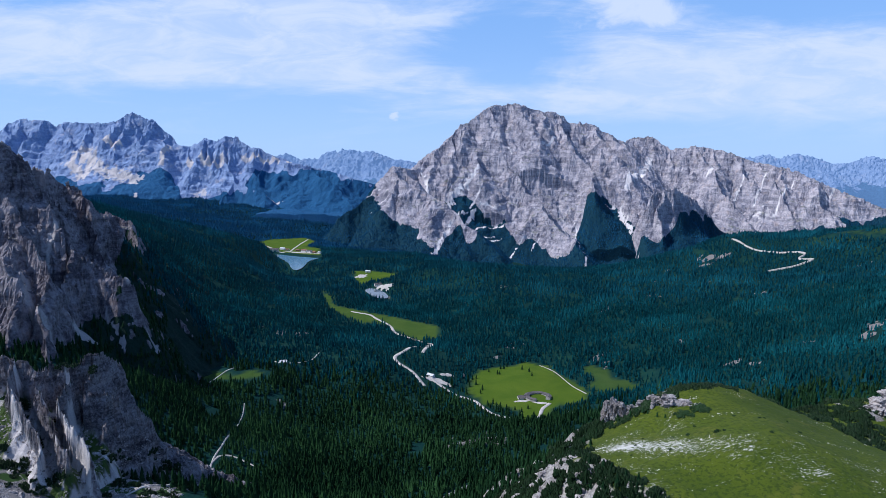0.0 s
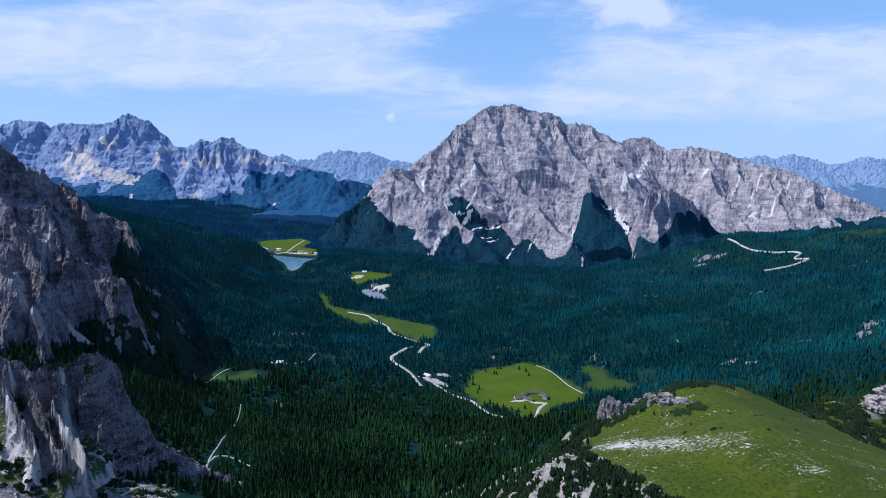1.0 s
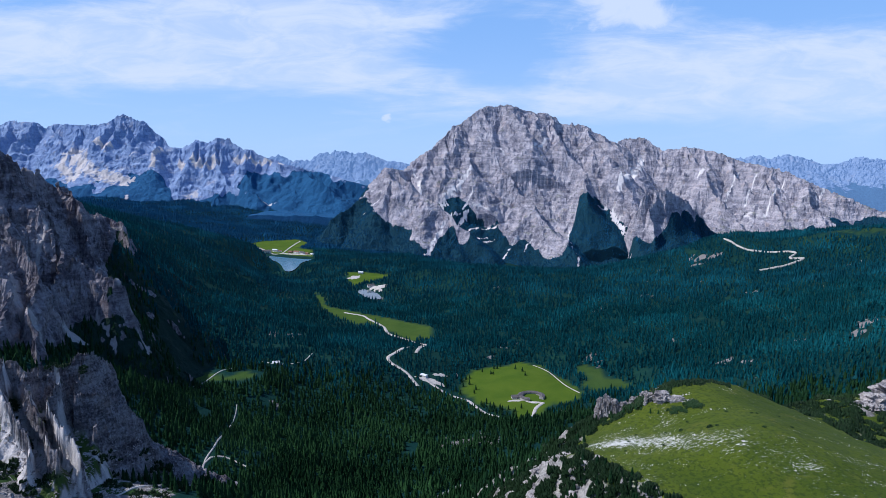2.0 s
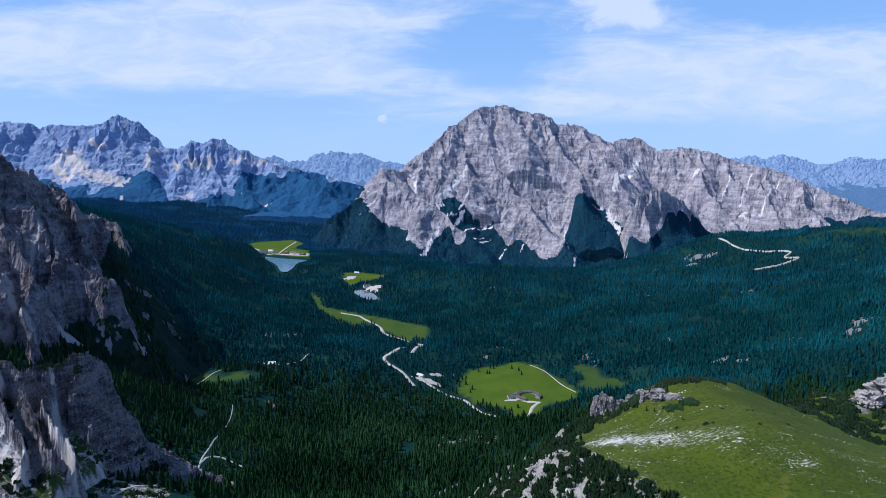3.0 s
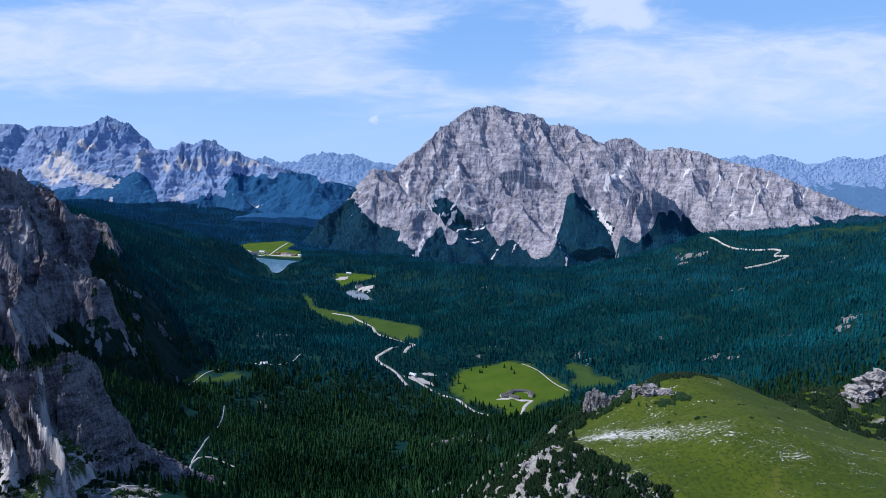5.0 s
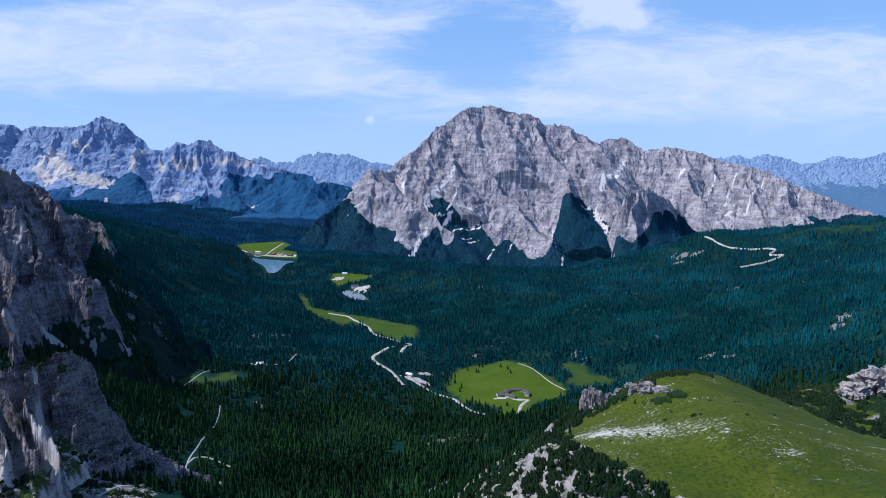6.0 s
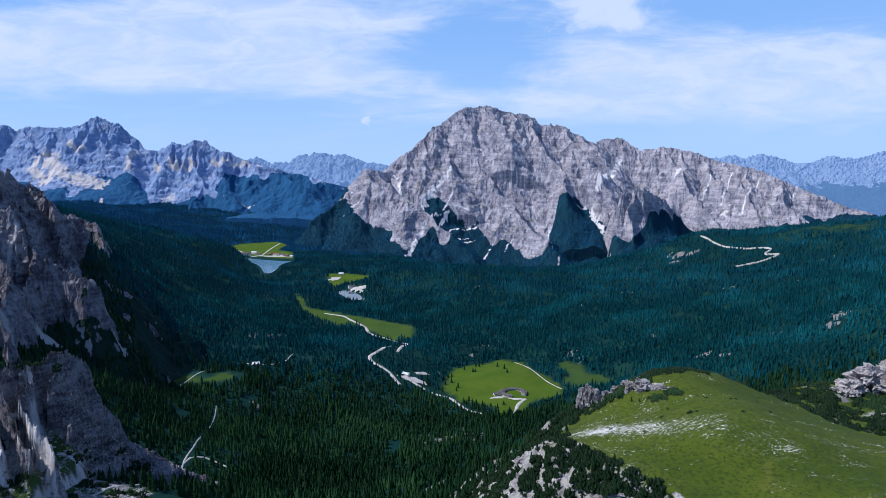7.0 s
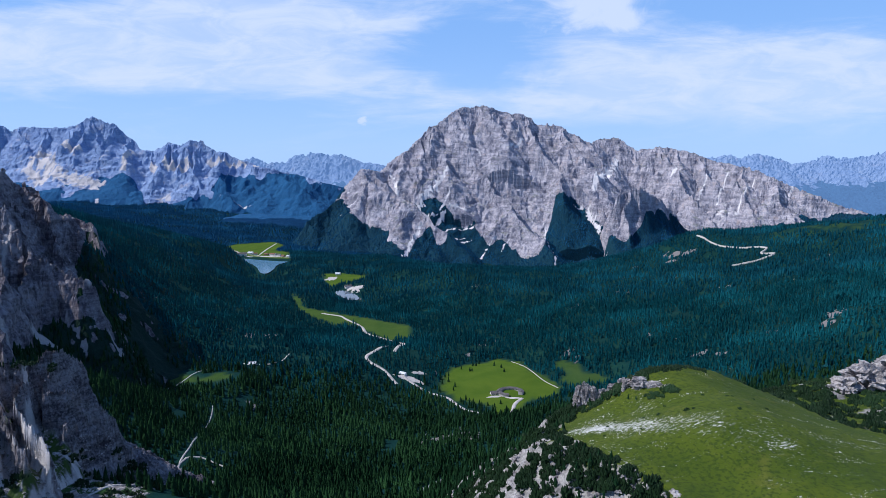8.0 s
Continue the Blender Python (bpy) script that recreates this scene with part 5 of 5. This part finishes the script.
def house(name, x, y, z, turn, long_, deep, storeys, wall_mat, roof_mat, label, group, chimney=True):
    """A gabled house with its walls, roof, door, windows and chimney."""
    base = new(name)
    base.matrix_world = Matrix.Translation((x, y, z)) @ Matrix.Rotation(radians(turn), 4, "Z")
    high = storeys * 2.9
    rise_ = deep * 0.30
    bm = bmesh.new()
    box(bm, -long_ / 2, long_ / 2, -deep / 2, deep / 2, -2.0, high)
    for s in (-1, 1):
        a = [bm.verts.new((s * long_ / 2, -deep / 2, high)), bm.verts.new((s * long_ / 2, deep / 2, high)), bm.verts.new((s * long_ / 2, 0, high + rise_))]
        bm.faces.new(a if s > 0 else a[::-1])
    part("wall", bm, wall_mat, base)
    bm = bmesh.new()
    e, o, t = 0.9, 0.8, 0.35
    for s in (-1, 1):
        k = rise_ / (deep / 2)
        low = (s * (deep / 2 + o), high - o * k + 0.05)
        top = (0, high + rise_ + 0.05)
        vs = [bm.verts.new((xx, yy, zz + dz)) for dz in (0, t) for xx, (yy, zz) in ((-long_ / 2 - e, low), (long_ / 2 + e, low), (long_ / 2 + e, top), (-long_ / 2 - e, top))]
        for f in ((0, 1, 2, 3), (7, 6, 5, 4), (0, 4, 5, 1), (1, 5, 6, 2), (2, 6, 7, 3), (3, 7, 4, 0)):
            bm.faces.new([vs[i] for i in f])
    bmesh.ops.recalc_face_normals(bm, faces=bm.faces)
    roof = part("roof", bm, roof_mat, base)
    if chimney:
        bm = bmesh.new()
        box(bm, long_ * 0.2, long_ * 0.2 + 0.8, -0.2 * deep, -0.2 * deep + 0.8, high, high + rise_ + 1.2)
        part("chimney", bm, MASONRY, roof)
    count = max(2, int(long_ / 3.2))
    for side in (-1, 1):
        for level in range(storeys):
            for i in range(count):
                cx = -long_ / 2 + (i + 0.5) * long_ / count
                bm = bmesh.new()
                z0 = level * 2.9 + 0.9
                face = side * deep / 2
                if side < 0 and level == 0 and i == count // 2:
                    box(bm, cx - 0.55, cx + 0.55, face - 0.05, face + 0.1, 0, 2.1)
                    part("door", bm, TIMBER, base)
                    continue
                box(bm, cx - 0.5, cx + 0.5, face - 0.06, face + 0.06, z0, z0 + 1.3)
                part("window", bm, GLASS, base)
    return tagged(base, label, "house", group)


def land_z(x, y):
    return float(ground_height(np.array([float(x)]), np.array([float(y)]))[0])


LAKESIDE = "houses by the lake"
for x, y, turn, long_, deep, storeys, wm, rm, label in (
        (-800, 2850, 10, 46, 18, 4, PLASTER, ROOF, "big white lakeside hotel with a dark roof"),
        (-772, 2905, -15, 24, 13, 3, PLASTER, ROOF_METAL, "white guesthouse with a pale sheet roof by the lake"),
        (-745, 2890, 5, 16, 11, 2, PLASTER, ROOF_RED, "small white house on the lake meadow"),
        (-690, 2868, -20, 20, 12, 2, TIMBER, ROOF_RED, "brown timber house on the lake shore"),
        (-655, 2845, -25, 30, 14, 3, PLASTER, ROOF_RED, "white inn with a brown roof on the lake shore"),
        (-625, 2826, -25, 22, 12, 3, PLASTER, ROOF, "white house with a dark roof on the lake shore"),
        (-600, 2812, -30, 16, 11, 2, TIMBER, ROOF_RED, "brown timber house beside the lake inn"),
        (-574, 2798, -30, 14, 10, 2, PLASTER, ROOF_METAL, "small white house at the end of the shore")):
    house("house", x, y, land_z(x, y), turn, long_, deep, storeys, wm, rm, label, LAKESIDE)
for x, y, turn, long_, deep, storeys, wm, rm, label in (
        (-222, 2036, 20, 22, 12, 2, PLASTER, ROOF, "white inn with a dark roof beside the pond"),
        (-290, 2316, -10, 18, 11, 2, PLASTER, ROOF_METAL, "white house by the valley road"),
        (-22, 1056, -35, 12, 7, 1, PLASTER, ROOF_METAL, "white shed with a pale roof by the crossroads"),
        (197, 884, 15, 9, 7, 1, MASONRY, ROOF_METAL, "small stone hut with a pale sheet roof among spruces"),
        (-283, 1040, 5, 11, 8, 1, TIMBER, ROOF_METAL, "lone cabin with a pale roof in a forest clearing")):
    house("house", x, y, land_z(x, y), turn, long_, deep, storeys, wm, rm, label, "scattered houses in the valley")


def pad(name, cx, cy, rx_, ry_, mat, label, seed, turn=0.0):
    """A patch of gravel or asphalt lying on the ground."""
    u, r = np.meshgrid(np.linspace(0, 2 * math.pi, 37), np.linspace(0.02, 1, 6), indexing="ij")
    wob = 1 + 0.45 * perlin(np.cos(u) * 1.7 + seed, np.sin(u) * 1.7, seed) + 0.25 * perlin(np.cos(u) * 4 + seed, np.sin(u) * 4, seed)
    x, y = r * np.cos(u) * rx_ * wob, r * np.sin(u) * ry_ * wob
    c, s = math.cos(turn), math.sin(turn)
    x, y = cx + x * c - y * s, cy + x * s + y * c
    z = ground_height(x, y) + 0.5 - 1.5 * (r > 0.99)
    return tagged(sheet(name, x, y, z, mat), label, "pavement", kind="structure")


pad("pavement_yard", 134, 985, 12, 4, GRAVEL, "pale gravel terrace before the mountain farm", 7, 0.1)
pad("pavement_farm", 166, 977, 15, 5, GRAVEL, "gravel forecourt of the mountain farm", 8, -0.1)
pad("pavement_parking", -305, 2235, 26, 40, GRAVEL, "white gravel parking area beside the road", 9)
pad("pavement_pond", -205, 2010, 40, 30, GRAVEL, "gravel parking by the pond", 11)
pad("pavement_crossing", -8, 1044, 26, 9, GRAVEL, "pale gravel clearing at the road junction", 12, -0.2)
pad("pavement_verge", 8, 1078, 15, 6, GRAVEL, "pale trampled ground beside the junction", 14, 0.5)
pad("pavement_shore", -660, 2822, 105, 14, GRAVEL, "pale promenade along the lake shore", 13, -0.33)


def ring_farm(cx, cy, radius, deep, high):
    """A low mountain farm bent round an oval court, its dark roof sloping to both sides."""
    z = land_z(cx, cy) + 0.3
    base = new("farm_building")
    base.matrix_world = Matrix.Translation((cx, cy, z))
    n = 34
    walls, tops = bmesh.new(), bmesh.new()
    for i in range(n):
        a0, a1 = (math.radians(-35 + 290 * k / n) for k in (i, i + 1))
        for bm, r0, r1, h in ((walls, radius - deep / 2, radius + deep / 2, high),):
            for r in (r0, r1):
                q = [bm.verts.new((r * math.cos(a), r * 0.85 * math.sin(a), zz)) for a, zz in ((a0, -2), (a1, -2), (a1, h), (a0, h))]
                bm.faces.new(q if r == r1 else q[::-1])
        e = 0.7
        for ra, rb in ((radius - deep / 2 - e, radius), (radius, radius + deep / 2 + e)):
            za, zb = (high - 0.25, high + 1.7) if rb == radius else (high + 1.7, high - 0.25)
            q = [tops.verts.new((r * math.cos(a), r * 0.85 * math.sin(a), zz)) for a, r, zz in ((a0, ra, za), (a0, rb, zb), (a1, rb, zb), (a1, ra, za))]
            tops.faces.new(q)
    for i in (0, n):
        a = math.radians(-35 + 290 * i / n)
        q = [walls.verts.new((r * math.cos(a), r * 0.85 * math.sin(a), zz)) for r, zz in ((radius - deep / 2, -2), (radius + deep / 2, -2), (radius + deep / 2, high), (radius, high + 1.6), (radius - deep / 2, high))]
        walls.faces.new(q)
    for bm in (walls, tops):
        bmesh.ops.remove_doubles(bm, verts=bm.verts, dist=0.01)
        bmesh.ops.recalc_face_normals(bm, faces=bm.faces)
    part("wall", walls, MASONRY, base)
    roof = part("roof", tops, ROOF, base)
    solid = roof.modifiers.new("thickness", "SOLIDIFY")
    solid.thickness = 0.25
    for i in range(2, n, 3):
        a = math.radians(-35 + 290 * (i + 0.5) / n)
        bm = bmesh.new()
        box(bm, -0.6, 0.6, -0.06, 0.06, 0.9, 2.0)
        w_ = part("window", bm, GLASS, base)
        w_.matrix_local = Matrix.Translation(((radius - deep / 2) * math.cos(a), (radius - deep / 2) * 0.85 * math.sin(a), 0)) @ Matrix.Rotation(a + math.pi / 2, 4, "Z")
    return tagged(base, "low mountain farm with a dark roof bent round a grassy court", "farm")


ring_farm(163, 999, 19, 8, 3.2)
house("house", 136, 996, land_z(136, 996), 8, 15, 9, 1, PLASTER, ROOF, "white farmhouse with a dark roof beside the ring-shaped farm", "scattered houses in the valley")


# ---- single spruces ----
def spruce_parts(seed, tiers, sides):
    rng_ = random.Random(seed)
    verts, faces = [], []
    for k in range(tiers):
        low = 0.08 + 0.88 * k / tiers
        high = min(1.0, low + 0.30 + 0.1 * rng_.random())
        r = 0.2 * (1 - low) ** 0.8 * rng_.uniform(0.85, 1.15)
        i = len(verts)
        verts.append((rng_.uniform(-0.006, 0.006), rng_.uniform(-0.006, 0.006), high if k < tiers - 1 else 1.0))
        for s in range(sides):
            a = 6.2832 * s / sides + rng_.uniform(-0.2, 0.2) + k
            rr = r * (1.2 if s % 2 else 0.72) * rng_.uniform(0.85, 1.15)
            verts.append((rr * math.cos(a), rr * math.sin(a), low - (0.03 if s % 2 else -0.015) + rng_.uniform(-0.01, 0.01)))
        faces += [(i, i + 1 + s, i + 1 + (s + 1) % sides) for s in range(sides)]
    crown = triangles("crown", verts, faces, NEEDLES)
    bm = bmesh.new()
    bmesh.ops.create_cone(bm, cap_ends=True, segments=6, radius1=0.018, radius2=0.004, depth=0.9, matrix=Matrix.Translation((0, 0, 0.42)))
    trunk = bpy.data.meshes.new("trunk")
    bm.to_mesh(trunk)
    bm.free()
    trunk.materials.append(BARK)
    return crown, trunk


SPRUCES = [spruce_parts(500 + i, 9, 10) for i in range(5)]
rng = np.random.default_rng(520)


def spruce(x, y, z, tall, label, group):
    crown, trunk = SPRUCES[int(rng.integers(5))]
    base = new("spruce_tree")
    k = tall * float(rng.uniform(0.85, 1.2))
    base.matrix_world = Matrix.LocRotScale((x, y, z - 0.3), Euler((0, 0, float(rng.uniform(0, 6.28)))), (k, k, tall))
    new("crown", crown).parent = base
    new("trunk", trunk).parent = base
    tagged(base, label, "tree", group)


MEADOW_TREES = "spruces on the farm meadow"
for x, y, tall in ((103, 1105, 10), (107, 1103, 9), (152, 1125, 10), (163, 1108, 10), (165, 1085, 9), (118, 1135, 11), (112, 1138, 10), (88, 1122, 9), (70, 1035, 11), (66, 1020, 9), (84, 975, 11), (95, 962, 10), (140, 955, 9),
                   (60, 1060, 12), (55, 1085, 10), (62, 1090, 9), (125, 1148, 10), (48, 1052, 11), (74, 962, 12), (105, 955, 9), (118, 950, 8), (128, 942, 9)):
    spruce(x, y, land_z(x, y), tall, "small dark spruce alone on the bright meadow", MEADOW_TREES)
for x, y, tall in ((126, 429, 5), (130, 427, 6), (134, 426, 5), (137, 423, 6), (141, 421, 5), (144, 417, 5), (146, 413, 4), (150, 405, 4), (131, 434, 6), (139, 430, 6), (122, 440, 6), (154, 401, 3.5)):
    spruce(x, y, surface_z(x, y), tall, "small dark spruce against the pale limestone bank", "spruces on the hill's flank")
n = 0
while n < 46:
    x, y = rng.uniform(58, 150), rng.uniform(285, 440)
    d = float(edge_distance(np.array([x]), np.array([y]), HILL_EDGE)[0])
    if -2 < d < 22 and x < 128 + (y - 400) * 0.2:
        spruce(x, y, surface_z(x, y), rng.uniform(4.0, 8.0), "stunted dark spruce on the hill's rocky flank", "spruces on the hill's flank")
        n += 1
n = 0
while n < 230:
    x, y = rng.uniform(-190, 120), rng.uniform(560, 720)
    if line_distance(np.array([x]), np.array([y]), ROADS["main"])[0] > 7 and surface_z(x, y) - land_z(x, y) < 2:
        spruce(x, y, land_z(x, y), rng.uniform(12, 19), "tall dark green spruce in the valley forest", "tall spruces in the valley forest")
        n += 1
